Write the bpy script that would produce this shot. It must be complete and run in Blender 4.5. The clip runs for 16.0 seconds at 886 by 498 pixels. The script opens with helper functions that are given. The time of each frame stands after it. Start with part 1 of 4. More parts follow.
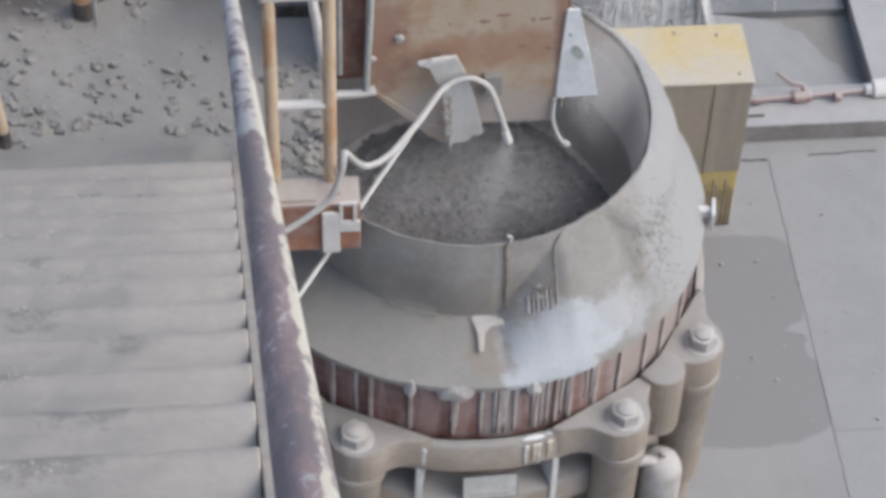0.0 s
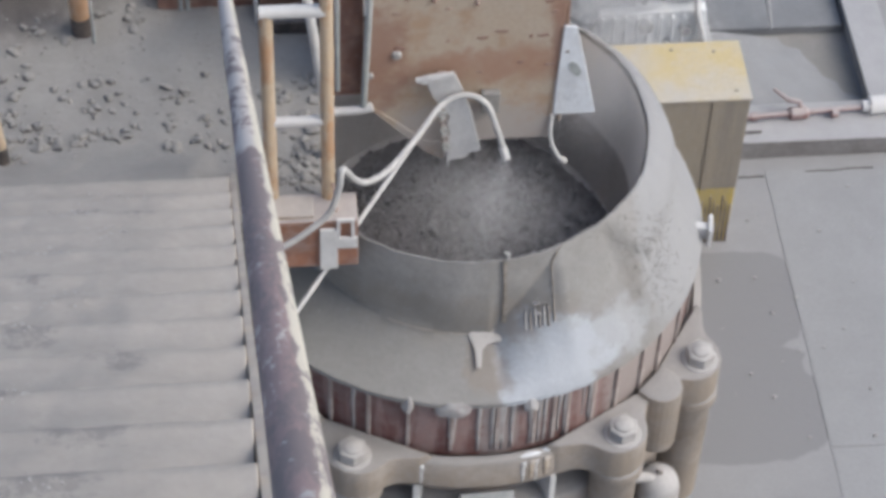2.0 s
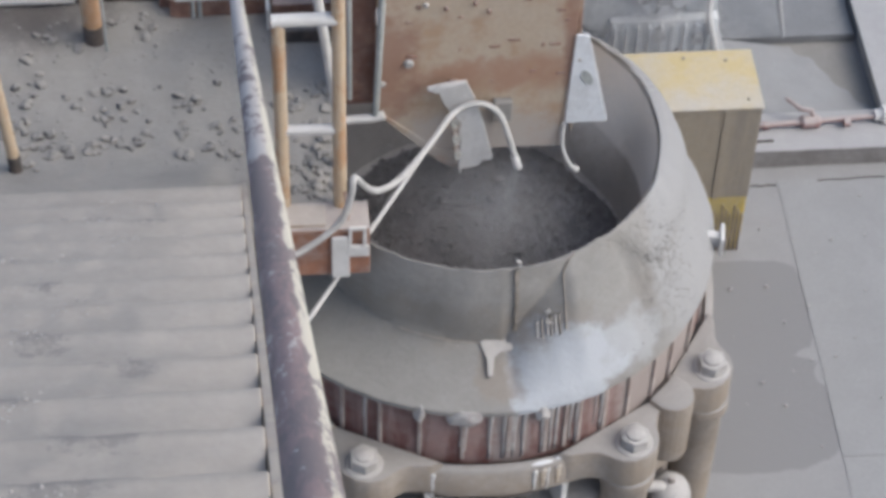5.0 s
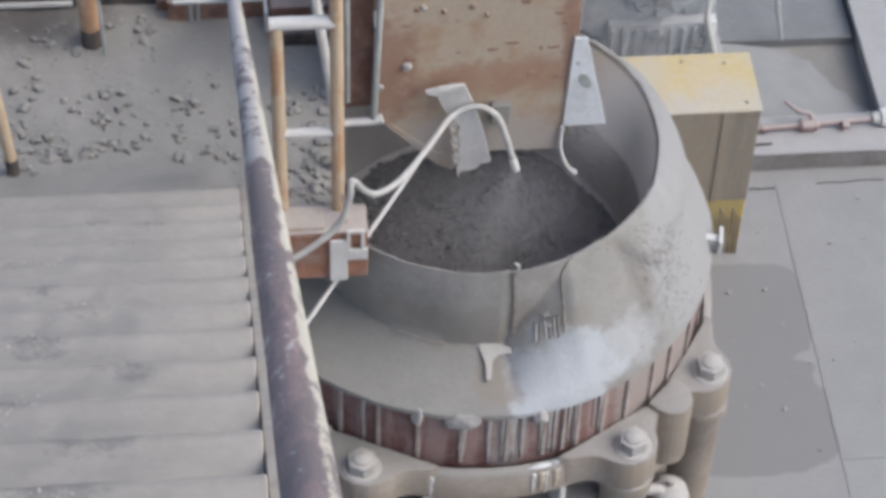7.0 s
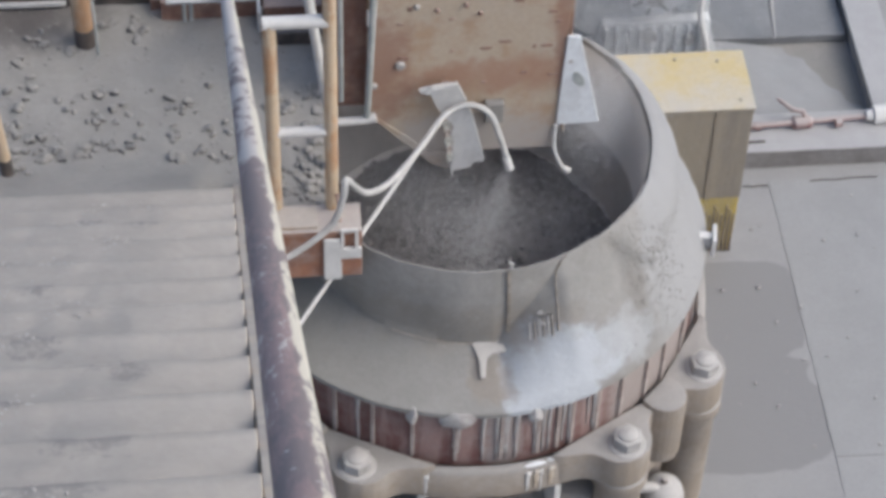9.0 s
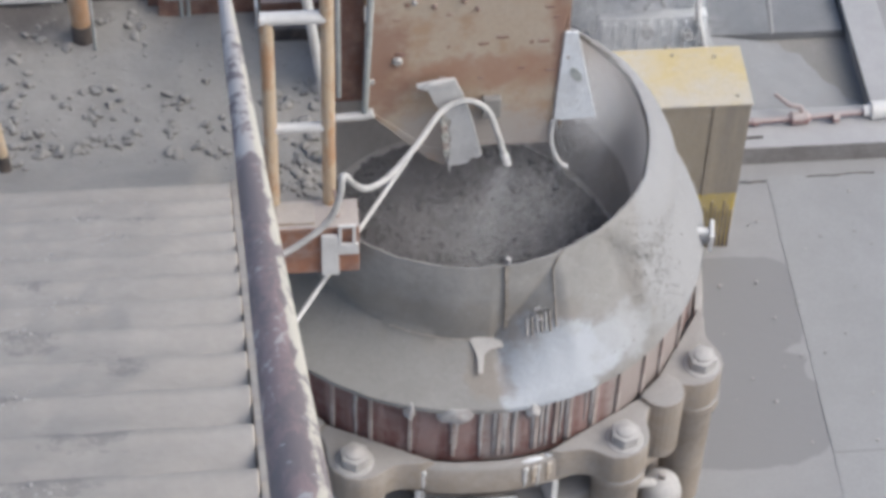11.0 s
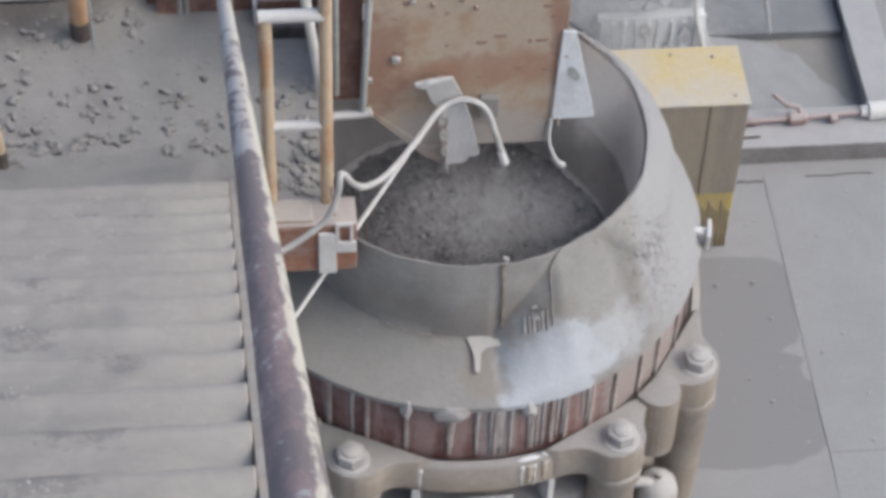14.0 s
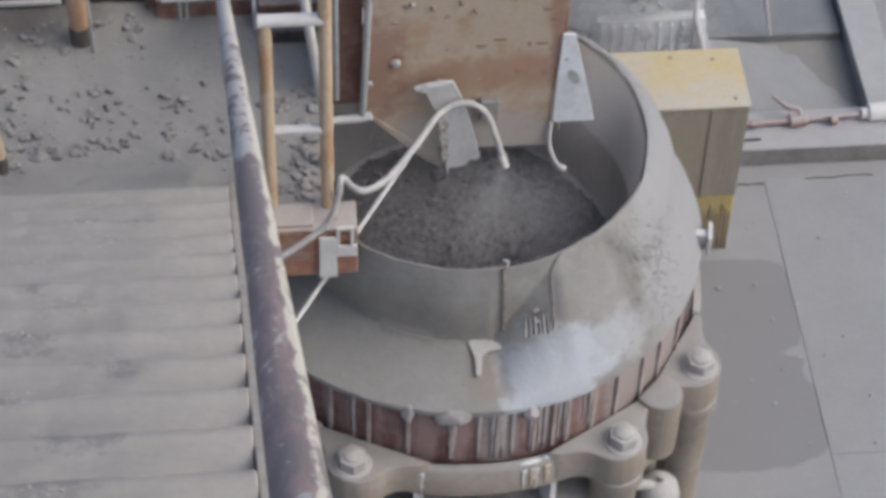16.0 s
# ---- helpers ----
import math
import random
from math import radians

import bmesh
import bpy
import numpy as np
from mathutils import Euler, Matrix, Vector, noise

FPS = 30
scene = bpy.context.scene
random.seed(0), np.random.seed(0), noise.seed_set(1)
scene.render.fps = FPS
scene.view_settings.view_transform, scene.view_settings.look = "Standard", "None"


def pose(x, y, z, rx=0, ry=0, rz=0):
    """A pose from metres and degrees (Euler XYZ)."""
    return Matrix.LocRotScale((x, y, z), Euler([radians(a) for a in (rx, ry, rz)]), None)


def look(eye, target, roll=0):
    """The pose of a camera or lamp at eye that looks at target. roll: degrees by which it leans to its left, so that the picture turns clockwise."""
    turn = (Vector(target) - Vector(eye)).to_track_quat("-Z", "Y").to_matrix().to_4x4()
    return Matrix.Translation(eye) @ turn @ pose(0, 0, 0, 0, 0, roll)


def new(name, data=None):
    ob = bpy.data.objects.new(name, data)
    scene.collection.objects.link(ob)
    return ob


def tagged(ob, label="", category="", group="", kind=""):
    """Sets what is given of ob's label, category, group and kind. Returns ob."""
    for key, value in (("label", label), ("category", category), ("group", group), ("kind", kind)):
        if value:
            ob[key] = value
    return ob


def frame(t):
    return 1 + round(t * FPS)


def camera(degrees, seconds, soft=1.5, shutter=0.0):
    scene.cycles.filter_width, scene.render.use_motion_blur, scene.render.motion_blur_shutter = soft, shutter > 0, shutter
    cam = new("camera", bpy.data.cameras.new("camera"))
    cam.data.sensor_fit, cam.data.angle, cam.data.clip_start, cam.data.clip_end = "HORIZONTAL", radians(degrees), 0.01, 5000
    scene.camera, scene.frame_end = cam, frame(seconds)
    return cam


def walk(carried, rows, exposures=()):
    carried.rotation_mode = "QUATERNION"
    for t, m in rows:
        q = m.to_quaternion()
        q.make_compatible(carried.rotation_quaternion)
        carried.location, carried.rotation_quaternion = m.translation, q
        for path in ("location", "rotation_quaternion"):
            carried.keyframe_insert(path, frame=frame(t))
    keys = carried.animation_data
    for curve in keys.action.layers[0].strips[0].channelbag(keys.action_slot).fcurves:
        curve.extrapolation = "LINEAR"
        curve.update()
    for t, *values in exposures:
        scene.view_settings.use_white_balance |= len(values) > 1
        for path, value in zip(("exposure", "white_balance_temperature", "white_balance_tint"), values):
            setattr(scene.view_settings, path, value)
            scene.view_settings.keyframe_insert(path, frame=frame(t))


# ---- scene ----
cam = camera(21.147, 16.0, soft=4.0)
ROWS = [
    (0.0, pose(-0.6921, -5.4360, 5.9757, 41.218, -1.523, -4.895)),
    (0.5, pose(-0.6916, -5.4327, 5.9721, 41.292, -1.503, -4.837)),
    (1.0, pose(-0.6911, -5.4377, 5.9763, 41.445, -1.452, -5.154)),
    (1.5, pose(-0.6927, -5.4379, 5.9767, 41.595, -1.496, -5.066)),
    (2.0, pose(-0.6938, -5.4381, 5.9792, 41.612, -1.588, -4.927)),
    (2.5, pose(-0.6932, -5.4371, 5.9796, 41.613, -1.531, -5.009)),
    (3.0, pose(-0.6936, -5.4407, 5.9821, 41.548, -1.492, -4.940)),
    (3.5, pose(-0.6946, -5.4416, 5.9830, 41.653, -1.407, -4.862)),
    (4.0, pose(-0.6948, -5.4405, 5.9829, 41.709, -1.452, -4.694)),
    (6.5, pose(-0.6927, -5.4398, 5.9767, 41.918, -1.398, -4.661)),
    (7.0, pose(-0.6930, -5.4364, 5.9745, 41.898, -1.437, -4.728)),
    (7.5, pose(-0.6928, -5.4428, 5.9804, 41.899, -1.557, -4.670)),
    (8.0, pose(-0.6929, -5.4403, 5.9763, 41.917, -1.494, -4.802)),
    (8.5, pose(-0.6920, -5.4377, 5.9766, 41.891, -1.454, -4.874)),
    (9.0, pose(-0.6916, -5.4416, 5.9812, 41.865, -1.415, -4.952)),
    (11.5, pose(-0.6899, -5.4442, 5.9807, 41.744, -1.429, -5.047)),
    (12.0, pose(-0.6901, -5.4422, 5.9779, 41.711, -1.425, -5.103)),
    (12.5, pose(-0.6904, -5.4438, 5.9803, 41.704, -1.459, -5.096)),
    (13.0, pose(-0.6907, -5.4401, 5.9754, 41.707, -1.505, -5.046)),
    (13.5, pose(-0.6927, -5.4396, 5.9739, 41.724, -1.526, -5.054)),
    (14.0, pose(-0.6920, -5.4468, 5.9833, 41.742, -1.640, -4.889)),
    (14.5, pose(-0.6920, -5.4422, 5.9748, 41.797, -1.522, -4.992)),
    (15.0, pose(-0.6919, -5.4463, 5.9798, 41.815, -1.516, -4.982)),
    (15.5, pose(-0.6911, -5.4447, 5.9776, 41.829, -1.426, -5.113)),
    (16.0, pose(-0.6910, -5.4450, 5.9786, 41.847, -1.449, -5.067)),
]
walk(cam, ROWS, exposures=[(0.0, 0.34, 5970, 6), (4.0, 0.30, 5970, 6), (7.0, 0.30, 5970, 6), (9.0, 0.32, 5970, 6), (12.5, 0.41, 5990, 6), (13.5, 0.33, 5990, 6), (14.0, 0.29, 5990, 6), (15.0, 0.09, 6010, 7), (16.0, 0.08, 6020, 7)])

# ---- light: hazy overcast day, brighter from the open side ----
world = bpy.data.worlds.new("world")
scene.world = world
world.use_nodes = True
wn = world.node_tree.nodes
sky = wn.new("ShaderNodeTexSky")
sky.sky_type = "NISHITA"
sky.sun_disc = False
sky.sun_elevation = radians(49)
sky.sun_rotation = radians(110)
sky.air_density, sky.dust_density, sky.ozone_density = 1.0, 6.0, 1.0
wn["Background"].inputs[1].default_value = 0.16
world.node_tree.links.new(sky.outputs[0], wn["Background"].inputs[0])
sun_data = bpy.data.lights.new("sun", "SUN")
sun_data.energy = 0.42
sun_data.angle = radians(70)
sun_data.color = (1.0, 0.975, 0.94)
sun = new("sun", sun_data)
sun.matrix_world = look((6.0, -2.2, 7.4), (0, 0, 0))


# ---- materials ----
def nodes_of(name):
    m = bpy.data.materials.new(name)
    m.use_nodes = True
    nt = m.node_tree
    return m, nt, nt.nodes["Principled BSDF"]


def rgb(c):
    return (c[0], c[1], c[2], 1.0)


def tex(nt, scale, detail=5.0, rough=0.6, stretch=(1, 1, 1), kind="ShaderNodeTexNoise", space="Object"):
    co = nt.nodes.new("ShaderNodeTexCoord")
    mp = nt.nodes.new("ShaderNodeMapping")
    mp.inputs["Scale"].default_value = stretch
    n = nt.nodes.new(kind)
    n.inputs["Scale"].default_value = scale
    if kind == "ShaderNodeTexNoise":
        n.inputs["Detail"].default_value = detail
        n.inputs["Roughness"].default_value = rough
    nt.links.new(co.outputs[space], mp.inputs[0])
    nt.links.new(mp.outputs[0], n.inputs["Vector"])
    return n.outputs[0]


def ramp(nt, src, lo, hi, a=0.0, b=1.0):
    r = nt.nodes.new("ShaderNodeMapRange")
    r.interpolation_type = "SMOOTHSTEP"
    for i, v in enumerate((lo, hi, a, b)):
        r.inputs[i + 1].default_value = v
    nt.links.new(src, r.inputs[0])
    return r.outputs[0]


def mixc(nt, fac, a, b):
    m = nt.nodes.new("ShaderNodeMix")
    m.data_type = "RGBA"
    for sock, v in ((m.inputs[0], fac), (m.inputs[6], a), (m.inputs[7], b)):
        if isinstance(v, (tuple, list)):
            sock.default_value = rgb(v)
        elif isinstance(v, (float, int)):
            sock.default_value = v
        else:
            nt.links.new(v, sock)
    return m.outputs[2]


def math_node(nt, op, a, b):
    m = nt.nodes.new("ShaderNodeMath")
    m.operation = op
    m.use_clamp = True
    for i, v in enumerate((a, b)):
        if isinstance(v, (float, int)):
            m.inputs[i].default_value = v
        else:
            nt.links.new(v, m.inputs[i])
    return m.outputs[0]


def facing(nt, direction, lo, hi):
    """How far a surface faces a direction, for settled dust and the rail's painted lit side."""
    g = nt.nodes.new("ShaderNodeNewGeometry")
    d = nt.nodes.new("ShaderNodeVectorMath")
    d.operation = "DOT_PRODUCT"
    d.inputs[1].default_value = direction
    nt.links.new(g.outputs["Normal"], d.inputs[0])
    return ramp(nt, d.outputs["Value"], lo, hi)


def bump(nt, bsdf, src, strength, distance):
    b = nt.nodes.new("ShaderNodeBump")
    b.inputs["Strength"].default_value = strength
    b.inputs["Distance"].default_value = distance
    nt.links.new(src, b.inputs["Height"])
    nt.links.new(b.outputs[0], bsdf.inputs["Normal"])


DUST = (0.47, 0.445, 0.425)
DUST_DARK = (0.36, 0.335, 0.32)


def dusty(name, base, second=None, cover=(0.0, 0.9), amount=0.85, scale=5.0, stretch=(1, 1, 1), patch=(0.42, 0.6),
          rough=0.85, metal=0.0, dust=DUST, bump_size=0.004, grain=60.0, space="Object"):
    """A surface of a base colour (patched with a second one) under dust that lies thicker on what faces up."""
    m, nt, b = nodes_of(name)
    big = tex(nt, scale, 6, 0.65, stretch, space=space)
    small = tex(nt, grain, 4, 0.6, space=space)
    col = mixc(nt, ramp(nt, big, patch[0], patch[1]), base, second or tuple(c * 1.25 for c in base))
    col = mixc(nt, ramp(nt, small, 0.35, 0.75, 0.0, 0.25), col, tuple(c * 0.6 for c in base))
    cloud = tex(nt, scale * 2.3, 7, 0.7, space=space)
    up = facing(nt, (0.15, -0.05, 0.98), cover[0], cover[1])
    fac = math_node(nt, "MULTIPLY", math_node(nt, "ADD", up, math_node(nt, "MULTIPLY", ramp(nt, cloud, 0.4, 0.7), 0.35)), amount)
    dcol = mixc(nt, ramp(nt, cloud, 0.35, 0.7), dust, tuple(c * 0.88 for c in dust))
    dcol = mixc(nt, ramp(nt, small, 0.3, 0.8, 0.0, 0.4), dcol, tuple(c * 0.82 for c in dust))
    nt.links.new(mixc(nt, fac, col, dcol), b.inputs["Base Color"])
    b.inputs["Roughness"].default_value = rough
    b.inputs["Metallic"].default_value = metal
    b.inputs["Specular IOR Level"].default_value = 0.25
    bump(nt, b, math_node(nt, "ADD", math_node(nt, "MULTIPLY", cloud, 0.7), math_node(nt, "MULTIPLY", small, 0.3)), 0.7, bump_size)
    return m


M_FLOOR = dusty("dusty concrete", (0.235, 0.230, 0.230), (0.290, 0.286, 0.287), amount=0.8, scale=1.7, dust=(0.306, 0.302, 0.306), bump_size=0.006)
M_WET = dusty("damp dust", (0.229, 0.218, 0.206), (0.261, 0.249, 0.237), amount=0.2, scale=2.2, dust=(0.285, 0.272, 0.261), bump_size=0.003)
M_GROUND = dusty("packed stone dust", (0.255, 0.240, 0.226), (0.294, 0.279, 0.264), amount=0.7, scale=3.0, dust=(0.306, 0.292, 0.277), bump_size=0.012, grain=40)
M_STEP = dusty("settled fine dust", (0.330, 0.304, 0.279), (0.371, 0.345, 0.317), amount=0.75, scale=3.5, dust=(0.377, 0.351, 0.324), bump_size=0.006, grain=45)
M_TREAD = dusty("worn tan steel", (0.42, 0.33, 0.24), (0.5, 0.43, 0.35), amount=0.7, scale=9.0)
M_STRING = dusty("tan painted stringer", (0.425, 0.355, 0.271), (0.281, 0.225, 0.183), amount=0.6, scale=7.0)
M_STONE = dusty("broken stone", (0.105, 0.099, 0.097), (0.160, 0.153, 0.148), cover=(0.15, 0.85), amount=0.92, scale=14.0, dust=(0.335, 0.320, 0.305), bump_size=0.004)
M_FEED = dusty("dark wet feed stone", (0.116, 0.110, 0.113), (0.130, 0.124, 0.127), cover=(0.5, 1.1), amount=0.08, scale=10.0, dust=(0.18, 0.175, 0.18), rough=0.8)
M_HOPPER = dusty("dust-caked hopper steel, lit flank", (0.275, 0.262, 0.247), (0.330, 0.316, 0.302), cover=(-0.1, 0.9), amount=0.8, scale=4.0, dust=(0.264, 0.257, 0.251), bump_size=0.008)
M_INNER = dusty("wet hopper lining, upper wall painted lit", (0.40, 0.385, 0.372), (0.46, 0.442, 0.426), cover=(0.3, 1.0), amount=0.35, scale=4.0, dust=(0.46, 0.445, 0.43))
M_BAND = dusty("dark red painted steel", (0.135, 0.052, 0.045), (0.270, 0.170, 0.155), cover=(-0.15, 1.0), amount=0.8, scale=9.0, stretch=(1, 1, 0.12), patch=(0.47, 0.60), dust=(0.34, 0.30, 0.285))
M_RIB = dusty("dusty band rib", (0.30, 0.24, 0.22), (0.40, 0.35, 0.325), amount=0.8, scale=14.0)
M_DRIP = dusty("dried slurry", (0.383, 0.367, 0.359), (0.321, 0.284, 0.275), amount=0.5, scale=20.0, dust=(0.421, 0.413, 0.413))
M_WHITE = dusty("white lime splash", (0.72, 0.74, 0.77), (0.62, 0.63, 0.65), amount=0.35, scale=9.0, dust=(0.7, 0.71, 0.73), bump_size=0.006)
M_CAST = dusty("beige cast iron", (0.290, 0.245, 0.202), (0.345, 0.300, 0.258), cover=(0.1, 0.85), amount=0.9, scale=6.0, dust=(0.318, 0.304, 0.296))
M_BOLT = dusty("dusty grey bolt steel", (0.329, 0.316, 0.302), (0.411, 0.393, 0.385), cover=(0.2, 0.9), amount=0.8, scale=15.0, dust=(0.457, 0.439, 0.425))
M_SHADE = dusty("dark brown crusher frame", (0.204, 0.170, 0.153), (0.340, 0.289, 0.255), cover=(0.3, 1.0), amount=0.8, scale=6.0)
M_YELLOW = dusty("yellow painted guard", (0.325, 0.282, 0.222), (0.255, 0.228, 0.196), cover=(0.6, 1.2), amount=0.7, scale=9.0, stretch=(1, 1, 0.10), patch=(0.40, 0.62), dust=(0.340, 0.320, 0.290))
M_RUST = dusty("rusty chute plate", (0.455, 0.375, 0.290), (0.410, 0.295, 0.205), cover=(0.2, 1.3), amount=0.6, scale=4.5, patch=(0.46, 0.62), dust=(0.560, 0.515, 0.470))
M_RUSTDARK = dusty("dark rusty steel", (0.188, 0.104, 0.082), (0.292, 0.178, 0.136), cover=(0.4, 1.0), amount=0.4, scale=7.0)
M_BEAM = dusty("red rusty beam", (0.319, 0.158, 0.102), (0.236, 0.125, 0.091), cover=(0.4, 1.0), amount=0.85, scale=7.0)
M_POSTS = dusty("yellow ochre painted tube", (0.517, 0.405, 0.285), (0.44, 0.265, 0.150), cover=(0.2, 0.8), amount=0.75, scale=11.0, stretch=(1, 1, 0.3), patch=(0.48, 0.58), dust=(0.574, 0.539, 0.485))
M_PALE = dusty("pale dust-covered steel", (0.620, 0.609, 0.599), (0.535, 0.524, 0.513), amount=0.5, scale=9.0, dust=(0.642, 0.631, 0.620))
M_GREY = dusty("grey-green pipe paint", (0.34, 0.36, 0.35), (0.44, 0.45, 0.44), amount=0.5, scale=10.0)
M_HOSE = dusty("dusty white hose rubber", (0.465, 0.458, 0.447), (0.375, 0.368, 0.360), amount=0.5, scale=16.0, dust=(0.540, 0.531, 0.522))
M_MOTOR = dusty("blue-grey motor paint", (0.46, 0.485, 0.51), (0.60, 0.62, 0.64), amount=0.85, scale=8.0, dust=(0.66, 0.67, 0.68))
M_DARKRED = dusty("dull red pipe paint", (0.24, 0.12, 0.12), (0.32, 0.22, 0.22), amount=0.7, scale=9.0)
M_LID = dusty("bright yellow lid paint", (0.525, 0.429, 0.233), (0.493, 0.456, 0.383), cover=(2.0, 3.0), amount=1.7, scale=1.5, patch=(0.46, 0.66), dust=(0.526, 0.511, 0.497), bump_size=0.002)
M_LIGHT = dusty("pale dry dust", (0.268, 0.266, 0.269), (0.300, 0.299, 0.302), amount=0.7, scale=2.2, dust=(0.312, 0.311, 0.315), bump_size=0.005)
M_KERB = dusty("kerb concrete", (0.195, 0.182, 0.177), (0.255, 0.242, 0.237), cover=(0.5, 0.95), amount=0.9, scale=3.0, dust=(0.400, 0.396, 0.400))
M_SAND = dusty("pale sand", (0.258, 0.257, 0.259), (0.286, 0.284, 0.287), amount=0.6, scale=3.0, dust=(0.300, 0.298, 0.301), bump_size=0.003)
M_STRIPE = dusty("clean yellow stripe", (0.52, 0.39, 0.10), (0.42, 0.34, 0.16), cover=(0.6, 1.2), amount=0.3, scale=8.0, stretch=(1, 1, 0.3))
M_CRUMB = dusty("dusty crumbs", (0.270, 0.257, 0.250), (0.351, 0.338, 0.331), amount=0.6, scale=9.0, dust=(0.486, 0.466, 0.452))
M_BEAD = dusty("dirty weld", (0.240, 0.210, 0.180), (0.324, 0.288, 0.252), amount=0.35, scale=20.0)
M_DARKPLATE = dusty("dull grey plate", (0.188, 0.191, 0.199), (0.224, 0.228, 0.235), amount=0.3, scale=3.0, dust=(0.24, 0.242, 0.25))
M_BLACK = dusty("black rubber and soot", (0.060, 0.056, 0.056), (0.120, 0.100, 0.090), amount=0.15, scale=9.0, cover=(0.5, 1.2))


def rail_paint():
    m, nt, b = nodes_of("chipped handrail paint, lit side")
    chips = tex(nt, 16.0, 9, 0.72, (1.0, 1.0, 0.22))
    fine = tex(nt, 60.0, 5, 0.6, (1.0, 1.0, 0.6))
    col = mixc(nt, ramp(nt, chips, 0.46, 0.53), (0.205, 0.172, 0.178), (0.30, 0.222, 0.222))
    col = mixc(nt, ramp(nt, fine, 0.62, 0.68), col, (0.42, 0.41, 0.42))
    far = nt.nodes.new("ShaderNodeTexCoord")
    sep = nt.nodes.new("ShaderNodeSeparateXYZ")
    nt.links.new(far.outputs["Object"], sep.inputs[0])
    flakes = ramp(nt, chips, 0.34, 0.66)
    worn = math_node(nt, "ADD", math_node(nt, "MULTIPLY", ramp(nt, sep.outputs[2], 0.3, 6.2), 0.46), math_node(nt, "MULTIPLY", flakes, 0.6))
    col = mixc(nt, ramp(nt, worn, 0.46, 0.56), col, (0.53, 0.50, 0.485))
    # cream chips gathered on the sunward side, which paints its brightness in
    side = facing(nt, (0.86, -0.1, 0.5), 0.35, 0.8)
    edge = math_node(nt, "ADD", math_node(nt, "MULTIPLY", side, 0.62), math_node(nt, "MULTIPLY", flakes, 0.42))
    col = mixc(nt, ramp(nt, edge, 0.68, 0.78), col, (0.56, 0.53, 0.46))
    nt.links.new(col, b.inputs["Base Color"])
    b.inputs["Roughness"].default_value = 0.62
    bump(nt, b, worn, 0.5, 0.002)
    return m


M_SPRAY = dusty("water droplets", (0.55, 0.555, 0.575), (0.60, 0.605, 0.62), amount=0.0, rough=0.4)
M_RAIL = rail_paint()


def stained_or_shaded(m, spots, colour, noise_scale=6.0, wobble=0.5, soft=(0.75, 1.1), strength=0.9):
    """Lays round-edged stains, or painted light and shade, on a material: each spot is a centre and half sizes in the
    object's space.
    """
    nt = m.node_tree
    b = nt.nodes["Principled BSDF"]
    old = b.inputs["Base Color"].links[0].from_socket
    ns = tex(nt, noise_scale, 8, 0.7)
    co = nt.nodes.new("ShaderNodeTexCoord")
    total = None
    for centre, half, power in spots:
        sub = nt.nodes.new("ShaderNodeVectorMath")
        sub.operation = "SUBTRACT"
        sub.inputs[1].default_value = centre
        nt.links.new(co.outputs["Object"], sub.inputs[0])
        div = nt.nodes.new("ShaderNodeVectorMath")
        div.operation = "DIVIDE"
        div.inputs[1].default_value = half
        nt.links.new(sub.outputs[0], div.inputs[0])
        ab = nt.nodes.new("ShaderNodeVectorMath")
        ab.operation = "ABSOLUTE"
        nt.links.new(div.outputs[0], ab.inputs[0])
        sep = nt.nodes.new("ShaderNodeSeparateXYZ")
        nt.links.new(ab.outputs[0], sep.inputs[0])
        acc = None
        for s in sep.outputs:
            p = nt.nodes.new("ShaderNodeMath")
            p.operation = "POWER"
            p.inputs[1].default_value = power
            nt.links.new(s, p.inputs[0])
            if acc is None:
                acc = p.outputs[0]
            else:
                q = nt.nodes.new("ShaderNodeMath")
                nt.links.new(acc, q.inputs[0])
                nt.links.new(p.outputs[0], q.inputs[1])
                acc = q.outputs[0]
        w = nt.nodes.new("ShaderNodeMath")
        w.operation = "MULTIPLY_ADD"
        nt.links.new(ns, w.inputs[0])
        w.inputs[1].default_value = wobble
        nt.links.new(acc, w.inputs[2])
        f = ramp(nt, w.outputs[0], soft[0] + wobble / 2, soft[1] + wobble / 2, strength, 0.0)
        total = f if total is None else math_node(nt, "MAXIMUM", total, f)
    nt.links.new(mixc(nt, total, old, colour), b.inputs["Base Color"])


# bright lime splash, dry dust and painted light on the hopper, damp patch on the yard floor
# paler right flank: dry dust, with the light from the right painted in
stained_or_shaded(M_HOPPER, [((0.83, -0.06, -0.42), (0.28, 0.60, 0.5), 4.0)], (0.312, 0.311, 0.316), 9.0, 1.6, (0.55, 1.1), 0.85)
stained_or_shaded(M_HOPPER, [((0.235, -0.79, -0.565), (0.195, 0.28, 0.175), 3.0), ((0.38, -0.72, -0.55), (0.17, 0.15, 0.10), 2.5)], (0.405, 0.424, 0.455), 16.0, 1.5, (0.6, 1.0), 1.0)
stained_or_shaded(M_HOPPER, [((0.50, -0.66, -0.55), (0.16, 0.16, 0.12), 2.5)], (0.34, 0.345, 0.355), 14.0, 3.4, (0.1, 1.1), 0.8)
stained_or_shaded(M_HOPPER, [((0.09, -0.68, -0.44), (0.10, 0.12, 0.10), 2.0), ((0.02, -0.80, -0.60), (0.09, 0.16, 0.10), 2.0)], (0.245, 0.213, 0.185), 9.0, 4.0, (0.2, 1.2), 0.6)
stained_or_shaded(M_HOPPER, [((0.555, -0.565, -0.40), (0.06, 0.05, 0.24), 2.0), ((0.30, -0.70, -0.36), (0.07, 0.06, 0.05), 2.0)], (0.225, 0.208, 0.192), 30.0, 5.0, (0.0, 1.3), 0.55)
